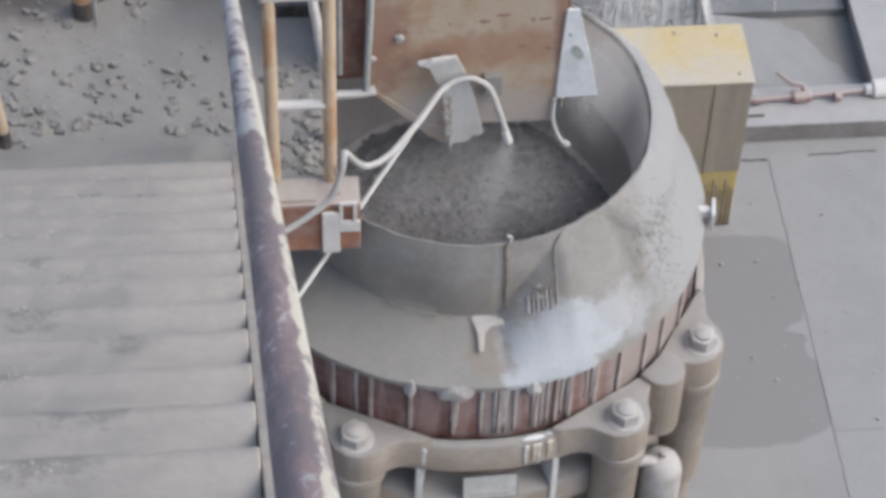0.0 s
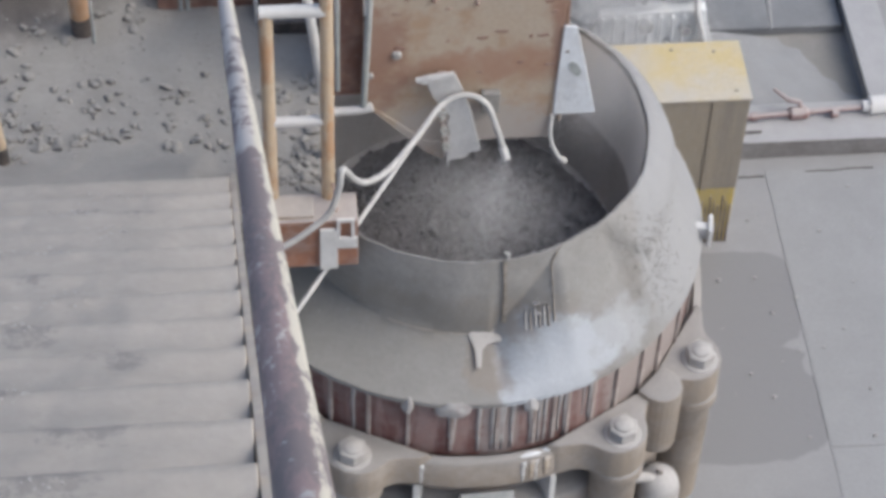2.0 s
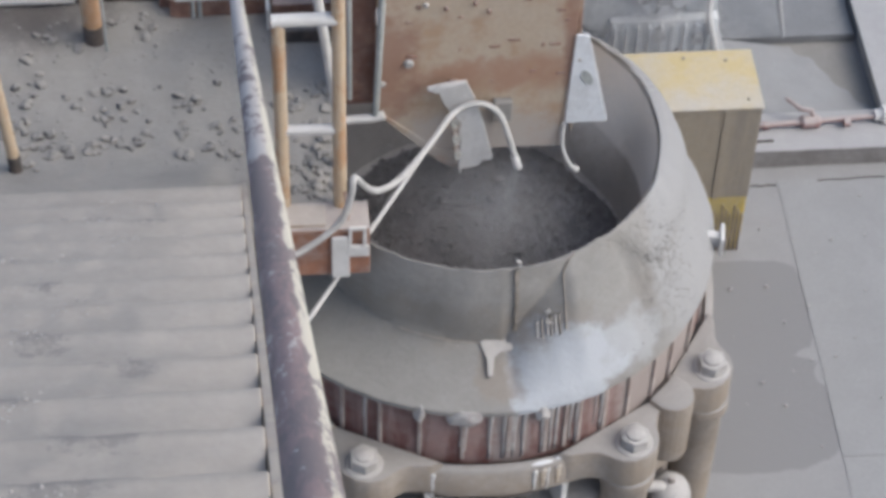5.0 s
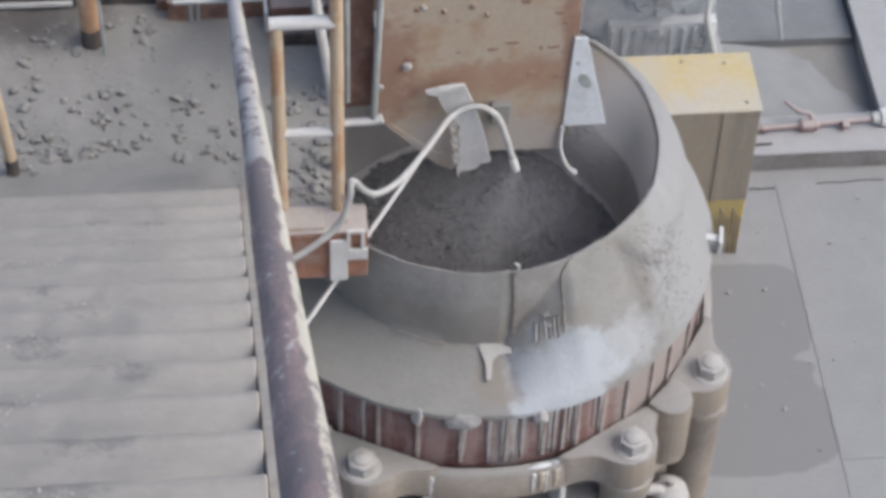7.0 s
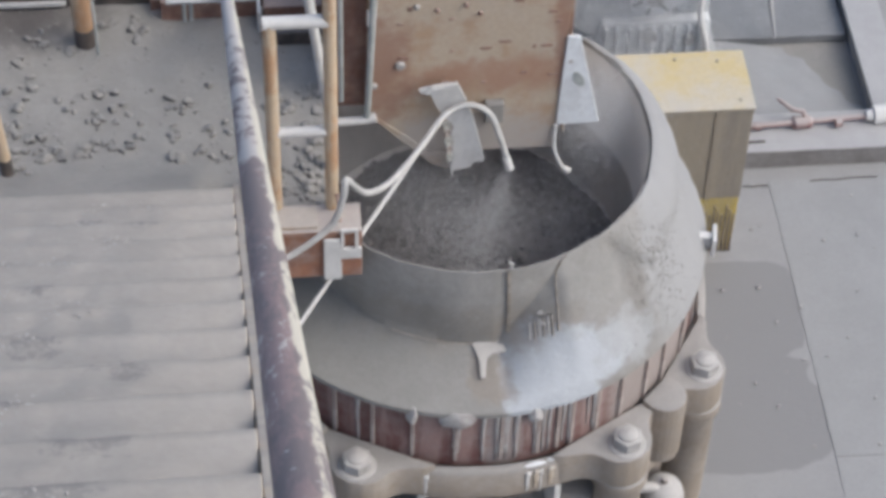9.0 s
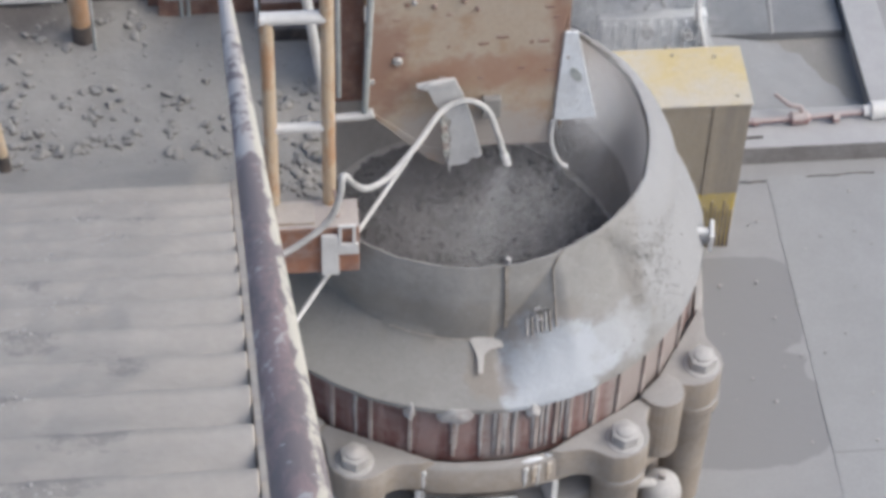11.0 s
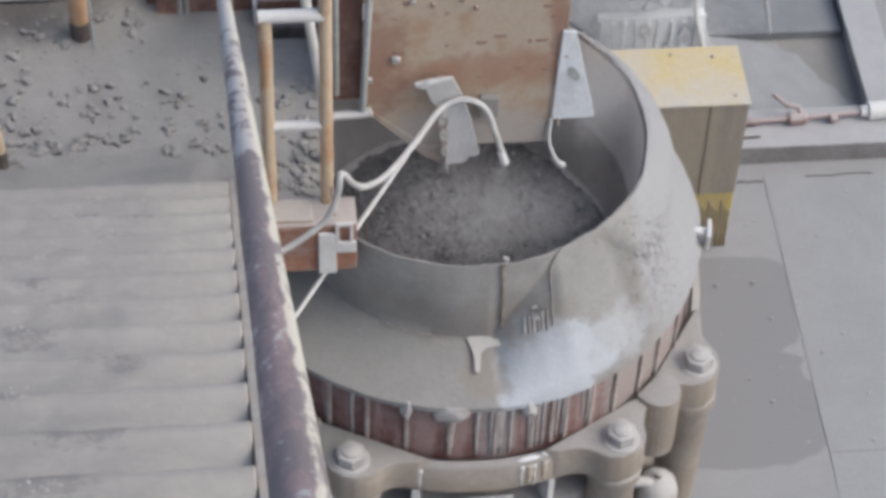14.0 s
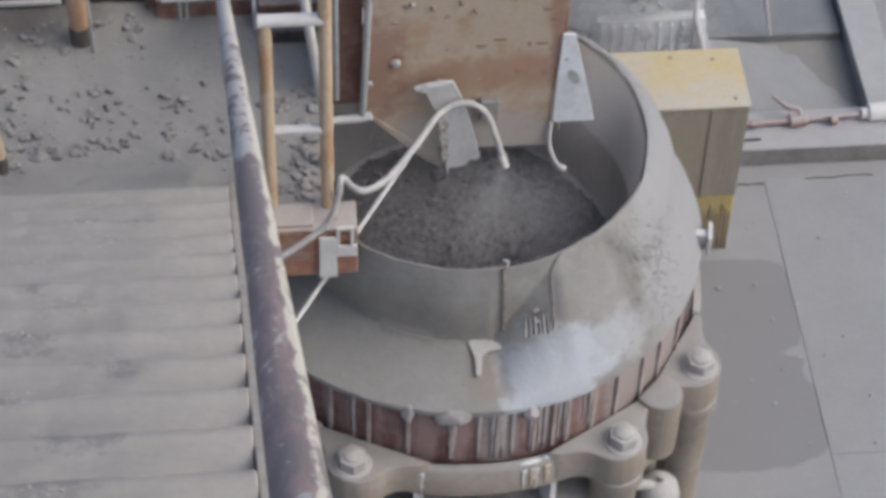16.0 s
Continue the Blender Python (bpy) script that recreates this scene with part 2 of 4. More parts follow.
stained_or_shaded(M_HOPPER, [((-0.2, -0.66, -0.44), (0.55, 0.3, 0.13), 2.0)], (0.25, 0.228, 0.203), 7.0, 3.5, (0.0, 1.3), 0.6)
stained_or_shaded(M_RUST, [((0.10, 0.6, 0.10), (0.36, 0.2, 0.10), 2.0), ((0.28, 0.6, 0.13), (0.16, 0.2, 0.10), 2.0)], (0.345, 0.195, 0.135), 9.0, 4.5, (-0.2, 1.1), 0.75)
stained_or_shaded(M_RUST, [((-0.25, 0.6, 0.16), (0.13, 0.2, 0.32), 2.0), ((0.41, 0.6, 0.3), (0.05, 0.2, 0.4), 2.0)], (0.285, 0.165, 0.125), 8.0, 3.5, (0.1, 1.1), 0.75)
stained_or_shaded(M_RUST, [((0.1, 0.6, -0.22), (0.5, 0.2, 0.17), 2.0)], (0.42, 0.385, 0.355), 8.0, 3.0, (0.1, 1.1), 0.9)
# hazy light on the lining's upper right wall, put into its colour
stained_or_shaded(M_INNER, [((0.62, 0.20, -0.22), (0.70, 0.95, 0.33), 6.0)], (0.78, 0.765, 0.745), 6.0, 0.8, (0.6, 1.1), 0.95)
stained_or_shaded(M_BAND, [((0.063, -0.90, -0.80), (0.075, 0.12, 0.30), 3.0)], (0.31, 0.272, 0.26), 22.0, 3.5, (0.2, 1.1), 0.75)
stained_or_shaded(M_BAND, [((0.70, -0.60, -0.80), (0.27, 0.27, 0.40), 3.0)], (0.30, 0.265, 0.252), 18.0, 1.6, (0.5, 1.1), 0.85)
# trodden spots in the dust of the treads
stained_or_shaded(M_STEP, [((-1.04, -2.04, 1.87), (0.098, 0.108, 0.2), 2.0),
                 ((-1.02, -2.62, 2.33), (0.091, 0.100, 0.2), 2.0),
                 ((-1.09, -2.87, 2.54), (0.117, 0.129, 0.2), 2.0),
                 ((-1.23, -2.33, 2.11), (0.065, 0.072, 0.2), 2.0),
                 ((-1.23, -1.88, 1.75), (0.078, 0.086, 0.2), 2.0),
                 ((-1.04, -1.00, 1.04), (0.072, 0.079, 0.2), 2.0),
                 ((-1.06, -0.50, 0.64), (0.065, 0.072, 0.2), 2.0),
                 ((-1.28, -1.31, 1.30), (0.065, 0.072, 0.2), 2.0),
                 ((-1.22, -0.37, 0.54), (0.065, 0.072, 0.2), 2.0),
                 ((-1.12, -2.92, 2.57), (0.065, 0.072, 0.2), 2.0),
                 ((-1.00, -2.14, 1.95), (0.052, 0.057, 0.2), 2.0),
                 ((-1.08, -2.63, 2.34), (0.065, 0.072, 0.2), 2.0)], (0.235, 0.222, 0.215), 34.0, 5.0, (-0.2, 0.9), 0.9)
# shade in front of the deck casing, painted into the platform dust
stained_or_shaded(M_GROUND, [((-1.66, 1.18, 0.0), (0.52, 0.27, 0.5), 2.0)], (0.125, 0.113, 0.107), 7.0, 2.0, (0.0, 1.2), 0.9)
stained_or_shaded(M_FLOOR, [((1.25, 1.14, -1.9), (0.40, 0.285, 1.0), 6.0), ((1.27, 0.58, -1.9), (0.40, 0.325, 1.0), 4.0)], (0.222, 0.218, 0.222), 5.0, 1.0, (0.84, 1.0), 0.92)
stained_or_shaded(M_FLOOR, [((1.625, 0.875, -1.9), (0.075, 0.032, 1.0), 2.0), ((1.635, 0.76, -1.9), (0.03, 0.06, 1.0), 2.0)], (0.292, 0.290, 0.292), 14.0, 1.2, (0.7, 1.1), 0.9)


# ---- mesh helpers ----
def part(name, bm, material, parent=None, label=""):
    me = bpy.data.meshes.new(name)
    bm.normal_update()
    bm.to_mesh(me)
    bm.free()
    me.materials.append(material)
    ob = new(name, me)
    if parent is not None:
        ob.parent = parent
    if label:
        ob["label"] = label
    return ob


def shade(ob, angle=40):
    me = ob.data
    me.shade_smooth()
    me.set_sharp_from_angle(angle=radians(angle))
    return ob


def thing(name, label, category, group="", kind=""):
    return tagged(new(name), label, category, group, kind)


def add_box(bm, lo, hi, bevel=0.0, m=None):
    made = bmesh.ops.create_cube(bm, size=1.0)["verts"]
    c = [(a + b) / 2 for a, b in zip(lo, hi)]
    s = [abs(b - a) for a, b in zip(lo, hi)]
    for v in made:
        v.co = Vector((v.co.x * s[0] + c[0], v.co.y * s[1] + c[1], v.co.z * s[2] + c[2]))
    if bevel:
        edges = list({e for v in made for e in v.link_edges})
        made = bmesh.ops.bevel(bm, geom=edges, offset=bevel, segments=2, affect="EDGES", profile=0.6)["verts"]
    if m is not None:
        bmesh.ops.transform(bm, matrix=m, verts=list({v for v in made if v.is_valid}))
    return bm


def box(lo, hi, bevel=0.004, m=None):
    return add_box(bmesh.new(), lo, hi, bevel, m)


def add_tube(bm, pts, r, sides=12, cap=True):
    pts = [Vector(p) for p in pts]
    rr = r if isinstance(r, (list, tuple)) else [r] * len(pts)
    rings, up = [], None
    for i, p in enumerate(pts):
        d = (pts[min(i + 1, len(pts) - 1)] - pts[max(i - 1, 0)]).normalized()
        if up is None:
            up = Vector((0, 0, 1)) if abs(d.z) < 0.9 else Vector((1, 0, 0))
        a = d.cross(up).normalized()
        up = a.cross(d).normalized()
        rings.append([bm.verts.new(p + rr[i] * (math.cos(k * math.tau / sides) * a + math.sin(k * math.tau / sides) * up)) for k in range(sides)])
    for a, b in zip(rings, rings[1:]):
        for k in range(sides):
            bm.faces.new((a[k], a[(k + 1) % sides], b[(k + 1) % sides], b[k]))
    if cap:
        bm.faces.new(rings[0][::-1])
        bm.faces.new(rings[-1])
    bmesh.ops.recalc_face_normals(bm, faces=bm.faces)
    return bm


def tube(pts, r, sides=12):
    return add_tube(bmesh.new(), pts, r, sides)


def smooth_line(pts, n=8):
    pts = [Vector(p) for p in pts]
    out = []
    for i in range(len(pts) - 1):
        p0, p1, p2, p3 = pts[max(i - 1, 0)], pts[i], pts[i + 1], pts[min(i + 2, len(pts) - 1)]
        for k in range(n):
            t = k / n
            out.append(0.5 * (2 * p1 + (p2 - p0) * t + (2 * p0 - 5 * p1 + 4 * p2 - p3) * t * t + (3 * p1 - p0 - 3 * p2 + p3) * t ** 3))
    out.append(pts[-1])
    return out


def add_revolve(bm, profile, a0=0.0, a1=360.0, n=96, wobble=None):
    """Turns a profile of (radius, height) round the z axis."""
    whole = abs(a1 - a0) >= 359.9
    rings = []
    for i in range(n + (0 if whole else 1)):
        a = radians(a0 + (a1 - a0) * i / n)
        prof = profile(math.degrees(a)) if callable(profile) else profile
        ring = []
        for r, z in prof:
            if wobble:
                r += wobble(a, r, z)
            ring.append(bm.verts.new((r * math.cos(a), r * math.sin(a), z)))
        rings.append(ring)
    pairs = list(zip(rings, rings[1:])) + ([(rings[-1], rings[0])] if whole else [])
    for a, b in pairs:
        for k in range(len(a) - 1):
            bm.faces.new((a[k], b[k], b[k + 1], a[k + 1]))
    return bm


def revolve(profile, a0=0.0, a1=360.0, n=96, wobble=None):
    return add_revolve(bmesh.new(), profile, a0, a1, n, wobble)


def prism(outline, z0, z1, bevel=0.0):
    """An upright prism over an outline of (x, y)."""
    bm = bmesh.new()
    low = [bm.verts.new((x, y, z0)) for x, y in outline]
    top = [bm.verts.new((x, y, z1)) for x, y in outline]
    bm.faces.new(top)
    bm.faces.new(low[::-1])
    for i in range(len(outline)):
        j = (i + 1) % len(outline)
        bm.faces.new((low[i], low[j], top[j], top[i]))
    bmesh.ops.recalc_face_normals(bm, faces=bm.faces)
    if bevel:
        bmesh.ops.bevel(bm, geom=list(bm.edges), offset=bevel, segments=2, affect="EDGES", profile=0.6)
    return bm


def plate_y(outline, y0, y1, bevel=0.002):
    """A plate in the xz plane, over an outline of (x, z), from y0 to y1."""
    bm = prism(outline, 0, 1)
    for v in bm.verts:
        v.co = Vector((v.co.x, y0 + (y1 - y0) * v.co.z, v.co.y))
    bmesh.ops.recalc_face_normals(bm, faces=bm.faces)
    if bevel:
        bmesh.ops.bevel(bm, geom=list(bm.edges), offset=bevel, segments=1, affect="EDGES")
    return bm


def lump(seed, size=1.0, squash=0.7, sub=2, rough=0.35):
    """An angular broken stone."""
    bm = bmesh.new()
    bmesh.ops.create_icosphere(bm, subdivisions=sub, radius=size)
    rnd = random.Random(seed)
    cuts = [(Vector((rnd.gauss(0, 1), rnd.gauss(0, 1), rnd.gauss(0, 1))).normalized(), size * rnd.uniform(0.55, 0.85)) for _ in range(9)]
    for v in bm.verts:
        for n, d in cuts:
            over = v.co.dot(n) - d
            if over > 0:
                v.co -= n * over
        v.co += v.co.normalized() * size * rough * 0.3 * noise.noise(v.co * (2.2 / size) + Vector((seed * 3.1, 0, 0)))
        v.co.z *= squash
    return bm


def hills(x0, x1, y0, y1, nx, ny, height):
    """A sheet with a height for each place, closed by a skirt downwards."""
    bm = bmesh.new()
    grid = [[bm.verts.new((x0 + (x1 - x0) * i / nx, y0 + (y1 - y0) * j / ny, height(x0 + (x1 - x0) * i / nx, y0 + (y1 - y0) * j / ny))) for j in range(ny + 1)] for i in range(nx + 1)]
    for i in range(nx):
        for j in range(ny):
            bm.faces.new((grid[i][j], grid[i + 1][j], grid[i + 1][j + 1], grid[i][j + 1]))
    return bm


def n2(x, y, s, k=0.0):
    return noise.noise(Vector((x * s, y * s, k)))


def ease(x, a, b):
    t = min(1.0, max(0.0, (x - a) / (b - a)))
    return t * t * (3 - 2 * t)


# ---- the large structure ----
FLOOR_Z = -1.9


def ground_height(x, y):
    return FLOOR_Z + 0.0025 * n2(x, y, 3.0) if max(abs(x), abs(y)) < 12 else FLOOR_Z


bm = hills(-10, 12, -10, 12, 150, 150, ground_height)
add_box(bm, (-80, -80, FLOOR_Z - 0.4), (80, 80, FLOOR_Z - 0.012))
ground = tagged(part("ground", bm, M_FLOOR), "dusty pale grey concrete yard floor", "ground", kind="structure")
shade(ground)

# platform slab that carries the stair foot and the railing
bm = prism([(-4.5, 0.02), (-0.42, 0.02), (-0.42, 0.8), (-0.5, 1.2), (-0.5, 3.5), (-4.5, 3.5)], -0.13, -0.02, 0.0)
platform = tagged(part("platform", bm, M_GROUND), "platform slab under thick pale stone dust", "platform", kind="structure")


def platform_height(x, y):
    foot = 0.13 * ease(0.40 - y, 0.0, 0.40) * ease(-0.80 - x, 0.0, 0.12)
    return 0.012 * n2(x, y, 4.0, 1.0) + 0.006 * n2(x, y, 14.0, 4.0) - 0.005 + foot


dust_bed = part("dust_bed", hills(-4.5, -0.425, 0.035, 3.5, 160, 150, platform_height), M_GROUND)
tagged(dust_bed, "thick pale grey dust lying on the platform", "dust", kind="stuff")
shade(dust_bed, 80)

# ---- the stair ----
RISE, GO, FOOT_Y = 0.2105, 0.2637, 0.2844
STAIR_L, STAIR_R = -1.95, -0.748
stair = thing("staircase", "tan steel staircase buried under fine pale grey dust", "staircase")
for k in range(1, 21):
    yn, zn = FOOT_Y - GO * k, RISE * k
    bm = box((STAIR_L, yn - 0.27, zn - 0.04), (STAIR_R, yn, zn), 0.004)
    part("tread", bm, M_TREAD, stair)
    rnd = random.Random(k)

    def heap(x, y, yn=yn, zn=zn, k=k):
        back = (yn - y) / 0.27
        edge = min(1.0, max(0.0, (STAIR_R - x) / 0.26))
        side = 0.5 + 0.5 * edge * edge * (3 - 2 * edge)
        lip = 0.016 * min(1.0, back / 0.08) * side
        pile = (0.055 + 0.072 * edge) * back ** 1.5
        rough = 0.008 * n2(x * 0.6, y, 6.0, k * 2.0) + 0.006 * n2(x, y, 17.0, k * 3.0)
        return zn + 0.003 + lip + pile + rough * side * min(1.0, back / 0.15)

    def heap_edge(x, yn=yn, k=k):
        return 0.012 * n2(x, 0, 9.0, k) * min(1.0, max(0.0, (STAIR_R - x) / 0.2))

    bm = hills(STAIR_L, STAIR_R - 0.004, yn - 0.268, yn - 0.001, 90, 16, heap)
    for v in bm.verts:
        if v.co.y > yn - 0.01:
            v.co.y += heap_edge(v.co.x)
            v.co.z -= 0.004
    shade(part("dust_layer", bm, M_STEP, stair, "heaped pale grey dust"), 80)
slope = math.atan2(RISE, GO)
top_k = 20.5
for x in (STAIR_L - 0.012, STAIR_R + 0.008):
    a = Vector((x, FOOT_Y + 0.05, -0.065))
    b = Vector((x, FOOT_Y - GO * top_k, RISE * top_k - 0.065))
    mid, ln = (a + b) / 2, (b - a).length
    turn = Matrix.Translation(mid) @ Matrix.Rotation(-slope, 4, "X")
    bm = box((-0.006, -ln / 2, -0.24), (0.006, ln / 2, 0.0), 0.002, turn)
    add_box(bm, (-0.006, -ln / 2, -0.008), (0.014, ln / 2, 0.004), 0.002, turn)
    part("stringer", bm, M_STRING, stair, "tan painted steel stringer")
part("landing", box((STAIR_L, -8.0, RISE * 20.5 - 0.06), (STAIR_R, FOOT_Y - GO * 20.5, RISE * 20.5 - 0.02)), M_TREAD, stair)

# the flight runs a little askew to the platform
for ob in stair.children:
    for v in ob.data.vertices:
        v.co.x -= 0.0231 * (v.co.y + 1.32)

# handrail
rail = thing("handrail", "dark maroon pipe handrail with chipped cream paint", "handrail")
RAIL = [(-0.662, -4.75, 4.825), (-0.668, -4.373, 4.514), (-0.724, -2.164, 2.70), (-0.779, 1.120, 0.091)]
rail_dir = Vector(RAIL[3]) - Vector(RAIL[0])
bm = tube([(0, 0, rail_dir.length * i / 60) for i in range(61)], 0.023, 24)
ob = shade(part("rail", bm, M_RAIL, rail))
ob.matrix_basis = Matrix.Translation(RAIL[0]) @ rail_dir.to_track_quat("Z", "X").to_matrix().to_4x4()
for y in (-4.6,):
    f = (y - RAIL[0][1]) / (RAIL[3][1] - RAIL[0][1])
    p = Vector(RAIL[0]).lerp(Vector(RAIL[3]), f)
    foot = 0.0 if y > 0 else RISE * 18
    shade(part("post", tube([p - Vector((0, 0, 0.02)), (p.x, p.y, foot - 0.01)], 0.018, 14), M_POSTS, rail))

# ---- yellow guard rail at the platform edge ----
guard = thing("guard_rail", "ochre yellow tube railing with dusty crossbars", "railing")
for x in (-0.637, -0.445):
    shade(part("post", tube([(x, 0.1, -0.01), (x, 0.1, 0.87 if x < -0.5 else 1.15)], 0.0225, 16), M_POSTS, guard))
for z, r, x0, x1 in ((0.87, 0.0225, -0.658, -0.445), (0.378, 0.0175, -0.637, -0.445)):
    shade(part("crossbar", tube([(x0, 0.1, z), (x1, 0.1, z)], r, 16), M_PALE, guard, "crossbar white with dust"))
shade(part("back_post", tube([(-0.520, 0.300, 0.929), (-0.434, 0.300, 0.19), (-0.445, 0.3, -0.01)], 0.017, 14), M_PALE, guard, "slanting pale brace"))

# red beam at the platform edge
beam = thing("edge_beam", "rusty red steel channel at the platform edge", "beam")
part("web", box((-0.72, -0.022, -0.215), (-0.35, -0.008, 0.0)), M_BEAM, beam)
part("flange", box((-0.72, -0.022, 0.0), (-0.35, 0.11, 0.012)), M_BEAM, beam)
part("cover_plate", box((-0.632, -0.005, 0.0125), (-0.5, 0.09, 0.024)), M_TREAD, beam, "tan cover plate")
clip = thing("clip_bracket", "pale L-shaped steel bracket with a square hole", "bracket")

# ---- the crusher ----
AX, AY, AZ = 0.0751, 0.5895, -0.6478
CRUSH = Matrix.Translation((AX, AY, 0))
RIM_Z, RIM_R, BASE_R, BAND_Z = -0.157, 0.678, 0.92, -0.943
crusher = thing("cone_crusher", "beige cone crusher with a dusty open feed hopper", "crusher")
crusher.matrix_world = CRUSH


def skirt_profile(deg):
    d = (deg + 180) % 360 - 180
    flare = ease(d, -62, -40) * (1 - ease(d, 95, 130))
    dent = 0.012 * math.sin(radians(d * 3))
    fold = min(1.0, max(0.0, (d + 85) / 18))
    turned = ease(d, -54, -36)
    rc, zc = 0.672 + 0.105 * flare + dent * (1 - flare), -0.535 + 0.145 * flare
    rim_z = RIM_Z + 0.006 * math.sin(radians(d * 5)) + 0.006 * n2(d * 0.15, 0.0, 1.0, 6.0) + 0.012 * math.exp(-((d + 88) / 4.0) ** 2)
    pts = [(RIM_R - 0.012, rim_z - 0.25), (RIM_R - 0.007, rim_z), (RIM_R, rim_z + 0.001)]
    upper = []
    for i in range(1, 9):
        t = i / 8
        bulge = 0.012 * math.sin(math.pi * t) * (1 - flare) + (0.012 + 0.035 * ease(d, -42, -14)) * math.sin(math.pi * t) * flare
        upper.append((RIM_R + (rc - RIM_R) * t + bulge, rim_z + (zc - rim_z) * t))
    for i in range(1, 9):
        t = i / 8
        upper.append((rc + (BASE_R - rc) * t, zc + (AZ - zc) * t - 0.012 * math.sin(math.pi * t) * (1 - flare)))
    if d > -86 and turned < 1:
        # between the seam and the flared side one plate folds over from wall to cone
        rk, zk = 0.672 + 0.014 * fold, -0.535 + 0.355 * fold
        for i in range(16):
            t = (i % 8 + 1) / 8
            if i < 8:
                q = (RIM_R + (rk - RIM_R) * t + 0.012 * math.sin(math.pi * t) * (1 - fold), rim_z + (zk - rim_z) * t)
            else:
                q = (rk + (BASE_R - rk) * t, zk + (AZ - zk) * t - 0.012 * math.sin(math.pi * t))
            upper[i] = tuple(a + (b - a) * turned for a, b in zip(q, upper[i]))
    pts += upper
    pts.append((BASE_R, AZ - 0.022))
    pts.append((0.89, AZ - 0.024))
    return pts


def caked(a, r, z):
    return 0.006 * noise.noise(Vector((math.cos(a) * r * 5, math.sin(a) * r * 5, z * 6))) + 0.003 * noise.noise(Vector((math.cos(a) * r * 19, math.sin(a) * r * 19, z * 19)))


def dented(a, r, z):
    deg = math.degrees(a)
    deg = (deg + 180) % 360 - 180
    out = caked(a, r, z)
    if z > -0.5 and r > RIM_R - 0.002:
        out -= 0.014 * math.exp(-((deg + 112) / 9.0) ** 2) * ease(RIM_Z - z, 0.05, 0.25)
    if r > RIM_R + 0.004 and -60 < deg < 0:
        low = ease(RIM_Z - z, 0.02, 0.14) * (1 - ease(RIM_Z - z, 0.38, 0.49))
        ridge = -42.5 + 3.0 * n2(z, 0, 9.0, 3.0)
        out += 0.015 * ease(deg, ridge - 6, ridge) * (1 - ease(deg, ridge, -8)) * low
        out += 0.010 * math.exp(-((deg + 44) / 7.0) ** 2) * low * noise.noise(Vector((deg * 0.45, z * 26, 2.0)))
    return out


hopper = shade(part("hopper", revolve(skirt_profile, n=300, wobble=dented), M_HOPPER, crusher, "dust-caked grey feed hopper"), 55)
lining = shade(part("lining", revolve([(RIM_R - 0.014, RIM_Z - 0.016), (RIM_R - 0.03, -0.45), (0.60, -0.80), (0.3, -1.0), (0.01, -1.02)], n=96, wobble=caked), M_INNER, crusher, "dark worn hopper lining, painted lit at upper right"))
band = shade(part("adjustment_ring", revolve([(0.89, AZ - 0.02), (0.897, AZ - 0.03), (0.897, BAND_Z - 0.03)], n=144), M_BAND, crusher, "dark red painted ring"))
ring = shade(part("clamp_ring", revolve([(0.895, BAND_Z - 0.06), (0.918, BAND_Z - 0.055), (0.922, BAND_Z - 0.004), (0.938, BAND_Z - 0.008), (0.952, BAND_Z - 0.026), (0.956, BAND_Z - 0.15), (0.94, BAND_Z - 0.165), (0.86, BAND_Z - 0.17)], n=144, wobble=caked), M_CAST, crusher, "beige cast ring"))
# frame below the clamp ring, a darker brown than the cast parts
frame_body = shade(part("main_frame", revolve([(0.87, BAND_Z - 0.16), (0.84, -1.25), (0.82, -1.6), (0.9, -1.72), (0.9, FLOOR_Z - 0.01)], n=96), M_SHADE, crusher, "dark brown cast frame"))


def polar(r, deg, z):
    return Vector((r * math.cos(radians(deg)), r * math.sin(radians(deg)), z))


def at_angle(deg):
    return Matrix.Rotation(radians(deg), 4, "Z")


# ribs and dried streaks on the red ring
bm = box((0.893, -0.0075, BAND_Z + 0.012), (0.909, 0.0075, AZ - 0.026), 0.003)
rib = part("rib", bm, M_RIB, crusher)
RIB_DEG = (-126.1, -116.3, -106.8, -96.8, -86.4, -77.7, -72.9, -69.3, -62.6, -55.5, -47.0)
for deg in RIB_DEG + tuple(range(-40, 220, 10)):
    r2 = new("rib", rib.data)
    r2.parent = crusher
    r2.matrix_basis = at_angle(deg)
rib.matrix_basis = at_angle(-136)
rnd = random.Random(5)
drips = []
for i in range(5):
    bm = bmesh.new()
    w, ln = rnd.uniform(0.004, 0.011), rnd.uniform(0.12, 0.275)
    pts = [(0.903 + 0.002 * math.sin(k), 0.0015 * math.sin(k * 1.3 + i), AZ - 0.024 - ln * k / 6) for k in range(7)]
    add_tube(bm, pts, [w * (1.0 - 0.07 * k + 0.10 * math.sin(k * 2.1 + i)) for k in range(7)], 8)
    for v in bm.verts:
        v.co.x = 0.897 + (v.co.x - 0.9) * 0.6 + 0.002
    me = bpy.data.meshes.new("drip")
    bm.to_mesh(me)
    bm.free()
    me.materials.append(M_DRIP)
    me.shade_smooth()
    drips.append(me)
for k in range(27):
    deg = rnd.choice(RIB_DEG[3:9]) + rnd.gauss(0, 1.7) if k < 20 else rnd.uniform(-150, -60)
    d = new("drip", drips[k % 5])
    d.parent = crusher
    d.matrix_basis = at_angle(deg)
runs = []
